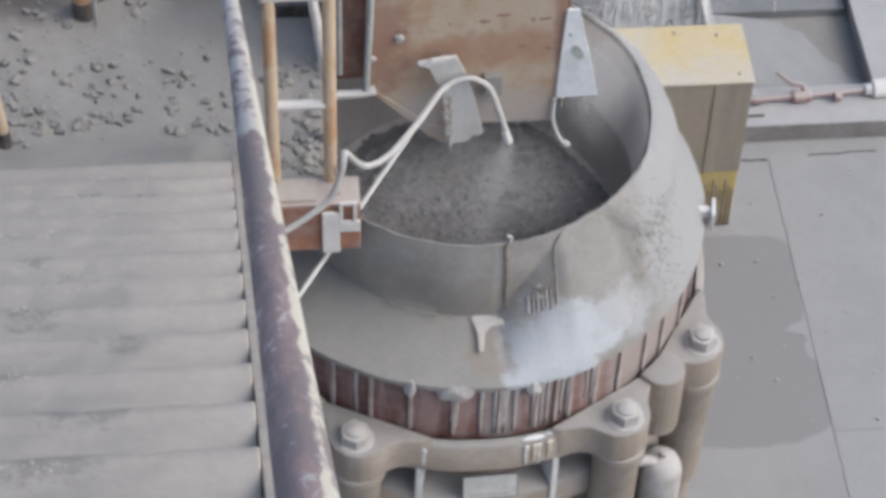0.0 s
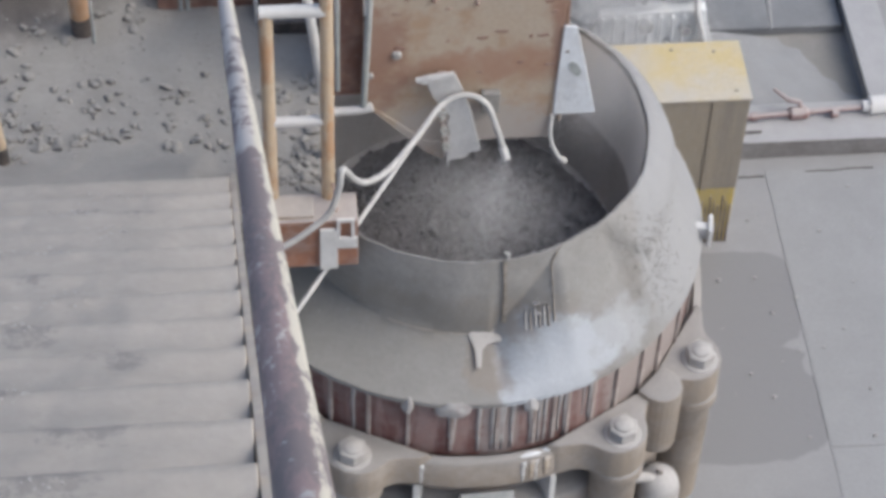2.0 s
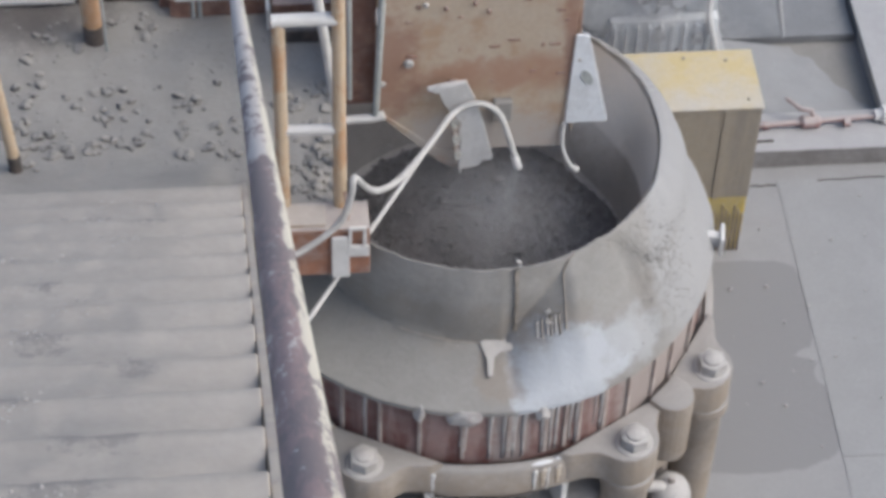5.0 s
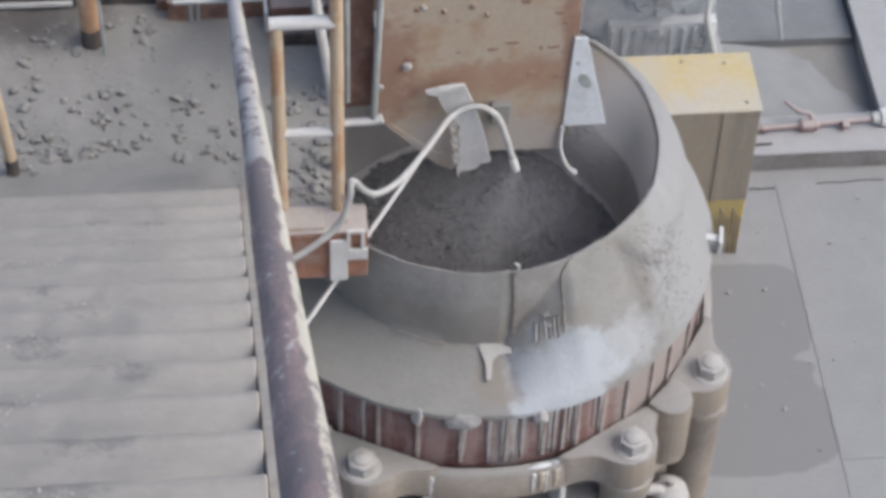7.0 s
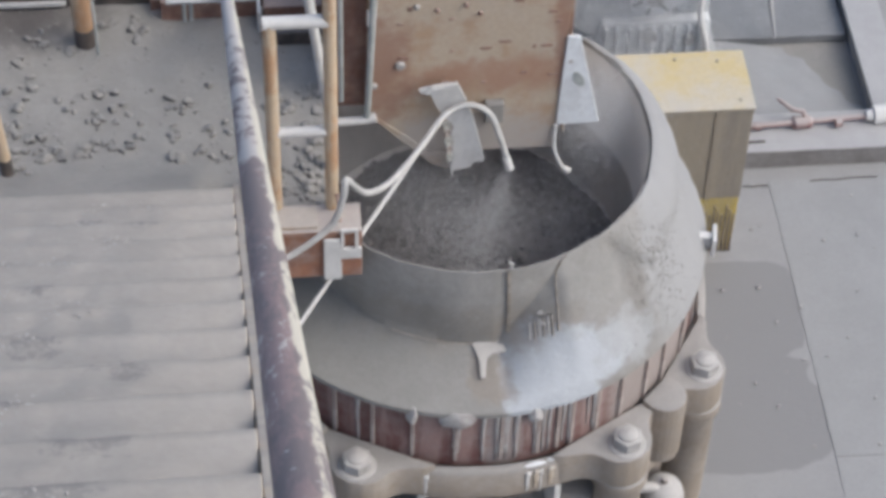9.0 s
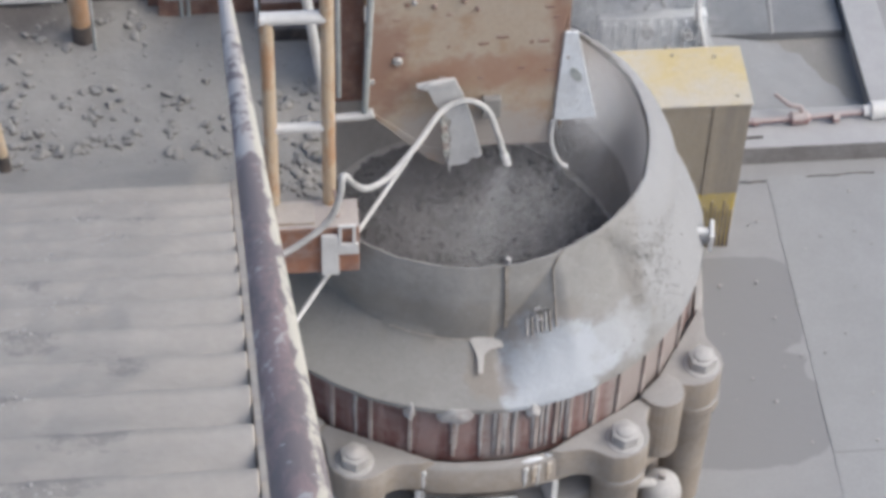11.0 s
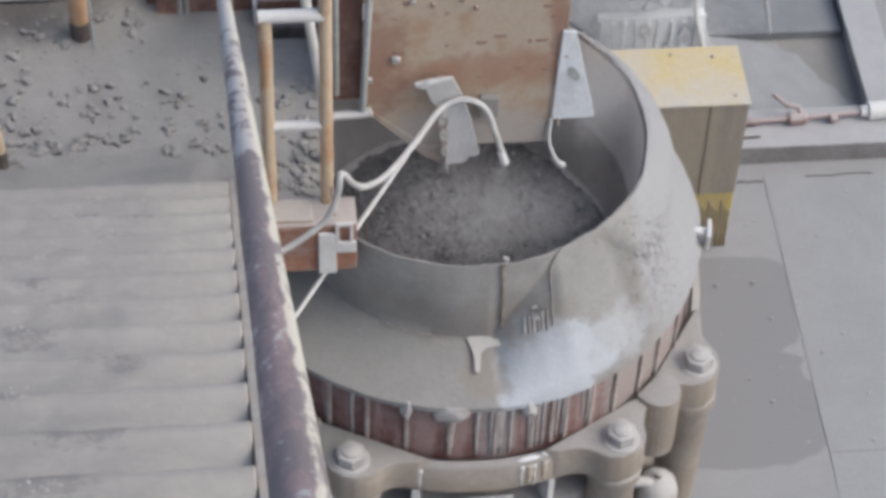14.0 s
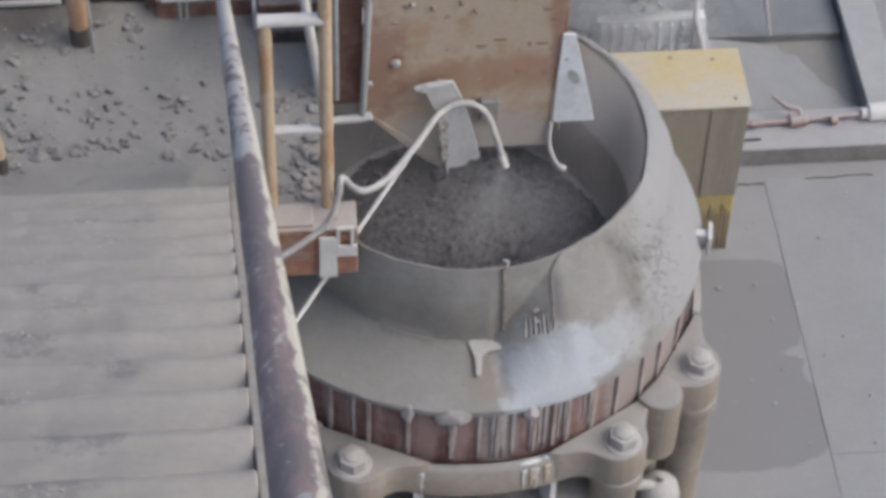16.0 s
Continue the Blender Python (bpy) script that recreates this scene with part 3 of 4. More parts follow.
for i, (w, ln, m) in enumerate(((0.010, 0.11, M_PALE), (0.006, 0.13, M_PALE), (0.014, 0.10, M_TREAD))):
    bm = bmesh.new()
    add_tube(bm, [(0.0, 0.002 * math.sin(k * 1.7 + i), -ln * k / 6) for k in range(7)], [w * (1.0 - 0.09 * k + 0.1 * math.sin(k * 2.1 + i)) for k in range(7)], 8)
    for v in bm.verts:
        v.co.x *= 0.35
    me = bpy.data.meshes.new("slurry_run")
    bm.to_mesh(me)
    bm.free()
    me.materials.append(m)
    me.shade_smooth()
    runs.append(me)
for k, deg in enumerate((-80.5, -77.5, -75.2, -71.0, -68.5, -78.6, -103)):
    d = new("slurry_run", runs[k % 3])
    d.parent = crusher
    d.matrix_basis = at_angle(deg) @ Matrix.Translation((0.957, 0, BAND_Z - 0.028))
for deg, w in ((-78.5, 0.05), (-73.5, 0.055), (-69.5, 0.03)):
    bm = lump(int(-deg * 3), 1.0, 1.0, 3)
    for v in bm.verts:
        v.co = Vector((0.937 + v.co.x * 0.013, v.co.y * w, BAND_Z - 0.008 + v.co.z * 0.009))
    c = shade(part("lime_smear", bm, M_WHITE, crusher, "white lime smear"), 80)
    c.matrix_basis = at_angle(deg)
# clumps of dried mud hanging over the ring
for deg, w in ((-96.8, 0.066), (-106.8, 0.024), (-79, 0.03)):
    bm = lump(int(-deg), 1.0, 0.5, 3)
    for v in bm.verts:
        v.co = Vector((0.917 + v.co.x * 0.024, v.co.y * w * (1.0 + 0.5 * v.co.z), AZ - 0.040 + v.co.z * (0.085 + 0.4 * w)))
    c = shade(part("mud_clump", bm, M_DRIP, crusher, "pale dried mud clump"), 28)
    c.matrix_basis = at_angle(deg)


# the lugs with their hex bolts
def lug():
    side = [(0.90, 0.26), (0.935, 0.225), (0.955, 0.18), (0.975, 0.145), (1.0, 0.122), (1.035, 0.105), (1.065, 0.085), (1.09, 0.05)]
    out = [(x, -y) for x, y in side] + [(1.1, 0.0)] + side[::-1]
    return prism(out, BAND_Z - 0.135, BAND_Z + 0.022, 0.012)


def hexagon(r, z0, z1, turn=0.0):
    return prism([(r * math.cos(math.tau * (k + turn) / 6), r * math.sin(math.tau * (k + turn) / 6)) for k in range(6)], z0, z1, 0.006)


lug_mesh = nut_mesh = washer_mesh = end_mesh = None
for i, deg in enumerate((-32.3, -59, -117, -148, 31, 59, 121, 149)):
    if i == 0:
        first = (shade(part("lug", lug(), M_CAST, crusher, "beige cast lug"), 45),
                 shade(part("washer", revolve([(0.0, 0.041), (0.066, 0.041), (0.07, 0.037), (0.07, 0.03)], n=24), M_BOLT, None)),
                 shade(part("nut", hexagon(0.056, 0.0, 0.05), M_BOLT, None)),
                 shade(part("bolt_end", revolve([(0.0, 0.068), (0.026, 0.066), (0.035, 0.06), (0.037, 0.04)], n=20), M_BOLT, None)))
        piece = first
    else:
        piece = tuple(new(o.name.split(".")[0], o.data) for o in first)
        piece[0].parent = crusher
    piece[0].matrix_basis = at_angle(deg)
    for o, dz in zip(piece[1:], (0.0, 0.038, 0.036)):
        o.parent = piece[0]
        o.matrix_basis = Matrix.Translation((1.02, 0, BAND_Z - 0.013 + dz)) @ Matrix.Rotation(radians(11 * i + 7), 4, "Z")
# round lobes between the lugs and cylinders below them
for deg in (-44, -132, 45, 135):
    c = shade(part("lobe", prism([(0.915, -0.082)] + [(0.965 + 0.085 * math.cos(radians(a)), 0.082 * math.sin(radians(a))) for a in range(-90, 91, 15)] + [(0.915, 0.082)], BAND_Z - 0.28, BAND_Z + 0.045, 0.02), M_CAST, crusher), 45)
    c.matrix_basis = at_angle(deg)
for deg in (-32.3, -59, -117, -148, 31, 59):
    prof = [(0.0, -1.062), (0.08, -1.066), (0.104, -1.085), (0.106, -1.13), (0.088, -1.15), (0.086, -1.6), (0.085, -1.61), (0.085, -1.72), (0.06, -1.73), (0.06, FLOOR_Z)]
    c = shade(part("hydraulic_cylinder", revolve(prof, n=28), M_CAST, crusher, "dusty beige hydraulic cylinder"), 45)
    c.matrix_basis = Matrix.Translation(polar(1.0, deg, 0))
for deg, r, zt, rad in ((-49.2, 1.077, -1.25, 0.083), (-128, 1.12, -1.25, 0.07)):
    prof = [(0.0, zt), (rad * 0.5, zt - rad * 0.12), (rad * 0.86, zt - rad * 0.45), (rad, zt - rad), (rad, FLOOR_Z)]
    acc = shade(part("accumulator", revolve(prof, n=28), M_BOLT, crusher, "round-topped dusty accumulator bottle"), 60)
    acc.matrix_basis = Matrix.Translation(polar(r, deg, 0))
    knob = shade(part("valve_stem", revolve([(0.0, zt + 0.022), (0.012, zt + 0.02), (0.014, zt - 0.01)], n=14), M_SHADE, acc))
shade(part("oil_pipe", tube(smooth_line([polar(1.01, -57, -1.26), polar(1.03, -54, -1.255), polar(1.06, -51.5, -1.265), polar(1.075, -50.0, -1.31)], 6), 0.022, 12), M_BOLT, crusher))
# webs, rivet plate and bars below the clamp ring
for deg in (-104, -73, -20, -160):
    c = part("web", box((0.85, -0.012, -1.42), (0.955, 0.012, -1.105), 0.004), M_PALE, crusher, "pale dusty web")
    c.matrix_basis = at_angle(deg) @ pose(0, 0, 0, 0, 0, 0)
lower = shade(part("lower_ring", revolve([(0.83, -1.27), (0.93, -1.275), (0.945, -1.29), (0.945, -1.4), (0.83, -1.42)], n=96, wobble=caked), M_CAST, crusher, "beige cast ring"), 45)
plate = part("rating_plate", box((-0.1, -0.006, -0.05), (0.1, 0.006, 0.05), 0.002), M_GREY, crusher, "grey-green rating plate with faded lines")
plate.matrix_basis = Matrix.Translation(polar(0.95, -88, -1.20)) @ pose(0, 0, 0, -18, 0, 2)
part("plate_edge", box((-0.104, -0.004, -0.054), (0.104, 0.005, 0.054), 0.002), M_BLACK, plate)
for z in (-0.03,):
    part("text_bar", box((-0.08, -0.0085, z - 0.003), (0.06, -0.005, z + 0.003), 0.0), M_SHADE, plate)

# hopper joints, patch and marks
bead = []
for i in range(70):
    deg = -118 + 33 * i / 69
    r, z = skirt_profile(deg)[10]
    bead.append(polar(r + 0.003, deg, z + 0.001))
shade(part("weld_bead", tube(bead, [0.003 + 0.005 * abs(n2(i * 0.3, 0, 1.0, 9.0)) for i in range(70)], 6), M_BEAD, crusher, "ragged dark weld bead"))
def skirt_at(deg, t):
    prof = skirt_profile(deg)[2:19]
    f = t * 8
    i = min(int(f), len(prof) - 2)
    r = prof[i][0] + (prof[i + 1][0] - prof[i][0]) * (f - i)
    z = prof[i][1] + (prof[i + 1][1] - prof[i][1]) * (f - i)
    return r, z


def strip(deg_top, deg_low, t0, t1, w, thick, mat, name, label=""):
    bm = bmesh.new()
    rows = []
    for i in range(13):
        t = t0 + (t1 - t0) * i / 12
        deg = deg_top + (deg_low - deg_top) * i / 12
        r, z = skirt_at(deg, t)
        ww = w * (1 + 0.3 * math.sin(i * 1.7))
        a = math.degrees(ww / r) / 2
        rows.append([bm.verts.new(polar(r + k, deg + s * a, z)) for s, k in ((-1, -0.008), (-0.8, thick), (0.8, thick), (1, -0.008))])
    for p, q in zip(rows, rows[1:]):
        for k in range(3):
            bm.faces.new((p[k], p[k + 1], q[k + 1], q[k]))
    bmesh.ops.recalc_face_normals(bm, faces=bm.faces)
    return part(name, bm, mat, crusher, label)


strip(-83.5, -82.5, 0.0, 1.0, 0.014, 0.013, M_BEAD, "seam", "dark rusty weld seam")
strip(-65.5, -70.5, 0.0, 1.4, 0.005, 0.008, M_BEAD, "seam", "dark weld seam")
for k, d in enumerate((-77.0, -75.8, -74.6, -73.6, -72.5, -71.5)):
    strip(d, d - 0.5, 1.13 + 0.022 * k, 1.27 + 0.022 * k + 0.02 * (k % 2), 0.006 if k % 2 else 0.008, 0.009, M_BEAD if k % 2 else M_BOLT, "grille_bar")
for t in (1.16, 1.25):
    strip(-73.9, -72.7, t, t + 0.02, 0.025, 0.008, M_BOLT, "grille_bar")
shade(part("rim_spike", tube([polar(0.672, -82.5, RIM_Z - 0.01), polar(0.67, -82, RIM_Z + 0.02), polar(0.672, -83.5, RIM_Z + 0.034)], 0.004, 6), M_PALE, crusher))
# torn steel tab at the foot of the seam
tab = prism([(-0.065, 0.028), (-0.038, 0.044), (0.052, 0.018), (0.066, -0.004), (0.006, -0.012), (-0.016, -0.03), (-0.026, -0.10), (-0.043, -0.099), (-0.043, -0.032)], 0, 0.008, 0.002)
ob = part("torn_tab", tab, M_BOLT, crusher, "pale bent scrap of plate")
ob.matrix_basis = Matrix.Translation((0.026, -0.7115, -0.548)) @ pose(0, 0, 0, 24, 0, 0)
# small bracket on the flange edge
ob = part("side_bracket", box((-0.09, -0.016, -0.03), (-0.021, 0.016, 0.03)), M_PALE, crusher, "pale steel side bracket")
ob.matrix_basis = Matrix.Translation(polar(0.955, -10.5, -0.62)) @ at_angle(-10)
p2 = part("flange", box((-0.020, -0.045, -0.045), (-0.004, 0.045, 0.045)), M_PALE, ob)
# lumps of grit stuck to the flared side
bm = bmesh.new()
rnd = random.Random(9)
for k in range(800):
    deg = rnd.gauss(-39, 7)
    prof = skirt_profile(deg)
    t = min(0.98, max(0.05, rnd.gauss(0.55, 0.2)))
    f = 2 + t * 15
    q = int(f)
    r = prof[q][0] + (prof[q + 1][0] - prof[q][0]) * (f - q)
    z = prof[q][1] + (prof[q + 1][1] - prof[q][1]) * (f - q)
    s = rnd.uniform(0.0012, 0.0038)
    r += dented(radians(deg), r, z)
    made = bmesh.ops.create_icosphere(bm, subdivisions=1, radius=s)["verts"]
    for v in made:
        v.co = v.co * rnd.uniform(0.7, 1.2) + polar(r + s * 0.3, deg, z)
tagged(part("stuck_grit", bm, M_STONE, crusher, "coarse grit stuck to the hopper side"), kind="stuff")

# ---- stone feed inside the hopper ----
def bed_height(x, y):
    r = math.hypot(x - AX, y - AY)
    return -0.77 + 0.05 * math.cos(r * 4) + 0.02 * n2(x, y, 5.0, 2.0) + 0.008 * n2(x, y, 18.0, 5.0)


rnd = random.Random(21)
bm = bmesh.new()
bmesh.ops.create_icosphere(bm, subdivisions=1, radius=1.0)
ball = [v.co.copy() for v in bm.verts]
ball_faces = [[v.index for v in f.verts] for f in bm.faces]
bm.free()
verts, faces = [], []
for k in range(3200):
    a, r = rnd.uniform(0, math.tau), 0.61 * math.sqrt(rnd.random())
    x, y = AX + r * math.cos(a), AY + r * math.sin(a)
    size = rnd.uniform(0.012, 0.018) if rnd.random() < 0.06 else rnd.uniform(0.005, 0.011)
    turn = Euler((rnd.random() * 6, rnd.random() * 6, 0)).to_matrix()
    at = Vector((x, y, bed_height(x, y) - 0.35 * size))
    base = len(verts)
    verts += [at + turn @ Vector((v.x * 1.2 * rnd.uniform(0.85, 1.15), v.y * rnd.uniform(0.8, 1.1), v.z * 0.75)) * size for v in ball]
    faces += [[base + i for i in f] for f in ball_faces]
me = bpy.data.meshes.new("feed_bed")
me.from_pydata(verts, [], faces)
me.materials.append(M_FEED)
feed_bed = new("feed_bed", me)
fines = hills(AX - 0.62, AX + 0.62, AY - 0.62, AY + 0.62, 60, 60, lambda x, y: bed_height(x, y) - 0.001 + 0.006 * n2(x, y, 40.0))
bmesh.ops.delete(fines, geom=[v for v in fines.verts if math.hypot(v.co.x - AX, v.co.y - AY) > 0.615], context="VERTS")
tagged(shade(part("feed_fines", fines, M_FEED), 80), "dark wet stone fines between the feed stones", "gravel", kind="stuff")
tagged(feed_bed, "dark wet crushed stone filling the hopper", "stone", kind="stuff")
stone_meshes = []
for k in range(6):
    bm = lump(40 + k, 0.014 + 0.003 * k, 0.75)
    me = bpy.data.meshes.new("feed_stone")
    bm.to_mesh(me)
    bm.free()
    me.materials.append(M_FEED)
    stone_meshes.append(me)
FEED = []
for k in range(56):
    a, r = rnd.uniform(0, math.tau), 0.54 * math.sqrt(rnd.random())
    ob = tagged(new("feed_stone", stone_meshes[k % 6]), "dark wet broken stone tumbling in the hopper", "stone", "stones in the hopper")
    x, y = AX + r * math.cos(a), AY + r * math.sin(a)
    FEED.append((ob, a, r, rnd.uniform(0, 6), rnd.uniform(-20, 20), rnd.uniform(-20, 20)))
    ob.location = (x, y, bed_height(x, y) + 0.03)

# ---- feed chute over the hopper ----
CY = 0.60
chute = thing("feed_chute", "rusty steel feed chute hanging into the hopper", "chute")
plate_pts = [(-0.285, 0.75), (-0.285, -0.055), (-0.20, -0.15), (-0.08, -0.262), (0.393, -0.262), (0.42, 0.45), (0.43, 0.75)]
shade(part("front_plate", plate_y(plate_pts, CY, CY + 0.012), M_RUST, chute, "orange-brown rusty front plate"))
part("lower_plate", plate_y([(-0.29, -0.055), (-0.27, -0.055), (-0.06, -0.255), (0.03, -0.265), (0.0, -0.35), (-0.06, -0.315)], CY - 0.006, CY - 0.001), M_RUST, chute, "grey dust-caked wear strip")
part("side_plate", box((-0.42, CY + 0.04, -0.045), (-0.29, CY + 0.052, 0.75)), M_RUSTDARK, chute, "dark rusty side plate")
part("side_wall", box((0.42, CY + 0.012, -0.2), (0.432, CY + 0.6, 0.75)), M_RUST, chute)
part("side_wall", box((-0.302, CY + 0.053, -0.04), (-0.29, CY + 0.6, 0.75)), M_RUST, chute)
part("back_wall", box((-0.302, CY + 0.6, -0.1), (0.432, CY + 0.612, 0.75)), M_RUST, chute)
tri = part("gusset", plate_y([(0.412, 0.30), (0.458, 0.295), (0.553, -0.134), (0.397, -0.138), (0.397, -0.06)], CY - 0.012, CY - 0.002), M_WHITE, chute, "pale triangular gusset plate")
hole = shade(part("slot", plate_y([(0.462 + 0.019 * math.cos(radians(a)) - 0.012 * math.sin(radians(a)), 0.092 + 0.036 * math.sin(radians(a))) for a in range(0, 360, 24)], CY - 0.0145, CY - 0.0125, 0.0), M_GREY, tri, "oval slot"))
part("rivet", plate_y([(0.43 + 0.006 * math.cos(radians(a)), 0.18 + 0.006 * math.sin(radians(a))) for a in range(0, 360, 45)], CY - 0.016, CY - 0.0125, 0.0), M_SHADE, tri)
shade(part("hook", tube(smooth_line([(0.394, CY - 0.01, -0.14), (0.392, CY - 0.014, -0.23), (0.408, CY - 0.02, -0.30), (0.432, CY - 0.03, -0.345), (0.455, CY - 0.03, -0.365)], 6), [0.008] * 20 + [0.013] * 5, 10), M_PALE, chute, "pale bent hook"))
shade(part("stand_pipe", tube([(-0.272, CY - 0.02, 0.75), (-0.272, CY - 0.02, 0.5), (-0.293, CY - 0.02, -0.045)], 0.0125, 12), M_GREY, chute, "grey-green water pipe"))
shade(part("stand_pipe", tube([(-0.385, CY - 0.0, 0.75), (-0.385, CY - 0.0, 0.02)], 0.009, 12), M_GREY, chute, "grey-green water pipe"))
shade(part("pipe_foot", tube([(-0.42, CY - 0.02, -0.068), (-0.30, CY - 0.02, -0.062), (-0.262, CY - 0.02, -0.05)], [0.016, 0.017, 0.02], 12), M_PALE, chute, "pale pipe elbow"))
for x, z, r in ((-0.176, 0.185, 0.019), (-0.268, 0.09, 0.012), (-0.28, 0.30, 0.01), (0.1, 0.42, 0.008), (0.05, 0.46, 0.008), (-0.05, 0.44, 0.008), (-0.12, 0.46, 0.01)):
    b2 = shade(part("bolt_head", revolve([(0.0, 0.016), (r * 0.7, 0.015), (r, 0.008), (r, -0.004)], n=14), M_BOLT if r > 0.009 else M_RUSTDARK, chute))
    b2.matrix_basis = Matrix.Translation((x, CY, z)) @ pose(0, 0, 0, 90, 0, 0)
# rust scabs on the front plate
rnd = random.Random(31)
for k in range(16):
    bm = lump(90 + k, 1.0, 1.0, 2)
    sx, sz = rnd.uniform(0.008, 0.03), rnd.uniform(0.005, 0.012)
    for v in bm.verts:
        v.co = Vector((v.co.x * sx, v.co.y * 0.004, v.co.z * sz))
    ob = part("rust_scab", bm, M_RUSTDARK, chute)
    ob.location = (rnd.uniform(-0.24, 0.38), CY, rnd.choice((rnd.uniform(0.2, 0.26), rnd.uniform(0.36, 0.5), rnd.uniform(0.05, 0.3))))

# deflector flap in front of the chute
flap = thing("deflector_flap", "pale dusty steel flap hanging from the chute", "flap")
FLAP = [(-0.078, 0.105), (0.028, 0.125), (0.056, 0.06), (0.093, -0.07), (0.135, -0.258), (0.122, -0.272), (0.098, -0.270), (0.082, -0.300), (0.05, -0.306), (0.022, -0.310), (0.018, -0.352), (0.008, -0.292), (0.019, -0.235), (0.008, -0.205), (0.018, -0.165), (0.004, -0.123), (0.014, -0.075), (-0.016, -0.035), (-0.05, 0.02)]
part("plate", plate_y(FLAP, 0.546, 0.554, 0.002), M_PALE, flap)
part("top_fold", plate_y([(-0.10, 0.098), (-0.07, 0.132), (0.024, 0.142), (0.036, 0.118), (-0.08, 0.09)], 0.536, 0.545, 0.002), M_PALE, flap)
shade(part("roll", tube([(-0.108, 0.552, 0.100), (-0.05, 0.545, 0.118), (0.026, 0.548, 0.130)], [0.011, 0.014, 0.010], 10), M_PALE, flap))
part("hanger", box((-0.03, 0.555, 0.07), (0.0, 0.6, 0.1), 0.003), M_RUSTDARK, flap)
for k in range(5):
    x, z = -0.012 + 0.004 * k, -0.06 - 0.042 * k
    ob = shade(part("chain_link", revolve([(0.011 + 0.005 * math.cos(radians(a)), 0.005 * math.sin(radians(a))) for a in range(0, 361, 45)], n=14), M_SHADE if k % 2 else M_GREY, flap))
    ob.matrix_basis = Matrix.Translation((x, 0.534, z)) @ pose(0, 0, 0, 70, 40 * (k % 2), 20)
part("stop_block", box((0.13, CY - 0.03, -0.10), (0.2, CY - 0.0005, 0.0), 0.008), M_HOPPER, flap)

# ---- water hose and its support rod ----
hose = thing("water_hose", "dust-whitened rubber water hose spraying into the hopper", "hose")
HOSE = [(-0.684, -0.130, -0.027), (-0.616, -0.100, -0.025), (-0.528, -0.080, 0.026), (-0.450, -0.060, 0.098), (-0.415, -0.050, 0.210), (-0.403, -0.030, 0.273), (-0.358, 0.050, 0.139), (-0.311, 0.100, 0.069), (-0.232, 0.200, 0.018), (-0.122, 0.350, 0.017), (-0.020, 0.500, 0.027), (0.070, 0.525, 0.045), (0.140, 0.515, 0.006), (0.176, 0.495, -0.083), (0.216, 0.470, -0.222)]
shade(part("tube", tube(smooth_line(HOSE, 7), 0.0118, 12), M_HOSE, hose))
tip = (0.216, 0.470, -0.222)
shade(part("nozzle", tube([(0.203, 0.477, -0.180), (0.219, 0.468, -0.232)], [0.0155, 0.0145], 12), M_PALE, hose))
ob = thing("support_rod", "thin pale steel rod leaning across the hopper rim", "rod")
shade(part("rod", tube([(-0.142, 0.400, -0.090), (-0.585, -0.120, -0.369)], 0.0085, 10), M_PALE, ob))
# bracket at the beam
part("upright", plate_y([(-0.482, -0.030, -0.012)[::2], (-0.425, -0.030, -0.013)[::2], (-0.420, -0.030, -0.212)[::2], (-0.482, -0.030, -0.213)[::2]], -0.04, -0.028), M_PALE, clip)
a0, b0 = (-0.424, -0.030, 0.024), (-0.353, -0.030, -0.107)
for lo, hi in (((a0[0], b0[2]), (b0[0], b0[2] + 0.05)), ((a0[0], b0[2] + 0.05), (a0[0] + 0.012, a0[2])), ((b0[0] - 0.022, b0[2] + 0.05), (b0[0] - 0.010, a0[2])), ((a0[0], a0[2]), (b0[0] - 0.01, a0[2] + 0.012))):
    part("arm", box((lo[0], -0.041, lo[1]), (hi[0], -0.029, hi[1]), 0.002), M_PALE, clip)
part("strap", tube([(-0.430, 0.070, 0.103), (-0.423, 0.000, 0.037)], 0.006, 8), M_BEAM, clip)

# ---- yellow belt guard ----
belt = thing("belt_guard", "yellow painted belt guard streaked with grey mud", "machine guard")
GX0, GX1, GY0, GY1, GZ = 0.80, 1.395, 1.488, 1.83, -0.995
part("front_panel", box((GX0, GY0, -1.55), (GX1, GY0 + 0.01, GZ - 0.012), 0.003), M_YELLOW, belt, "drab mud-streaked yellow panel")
part("front_panel", box((1.0, GY0 + 0.004, FLOOR_Z), (GX1 - 0.002, GY0 + 0.014, -1.553), 0.003), M_STRIPE, belt)
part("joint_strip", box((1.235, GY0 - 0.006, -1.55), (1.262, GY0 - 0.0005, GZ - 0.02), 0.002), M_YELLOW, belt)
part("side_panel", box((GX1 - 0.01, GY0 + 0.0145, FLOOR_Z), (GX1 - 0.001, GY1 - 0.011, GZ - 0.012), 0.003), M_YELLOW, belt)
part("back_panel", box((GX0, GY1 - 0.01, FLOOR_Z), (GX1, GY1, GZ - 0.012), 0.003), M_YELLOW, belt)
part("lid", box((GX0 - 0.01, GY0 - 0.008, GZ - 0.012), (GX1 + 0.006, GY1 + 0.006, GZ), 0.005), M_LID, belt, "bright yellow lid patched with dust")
for x, y in ((1.1, 1.79), (1.28, 1.77), (1.34, 1.53)):
    shade(part("rivet", tube([(x, y, GZ - 0.002), (x, y, GZ + 0.006)], 0.007, 10), M_YELLOW, belt))
# drips at the foot
for k in range(9):
    x = 1.24 + 0.018 * k
    part("drip", tube([(x, GY0 + 0.002, -1.6 - 0.03 * (k % 3)), (x + 0.003, GY0 + 0.002, FLOOR_Z + 0.003)], [0.003, 0.006], 6), M_SHADE, belt, "dark mud drip")

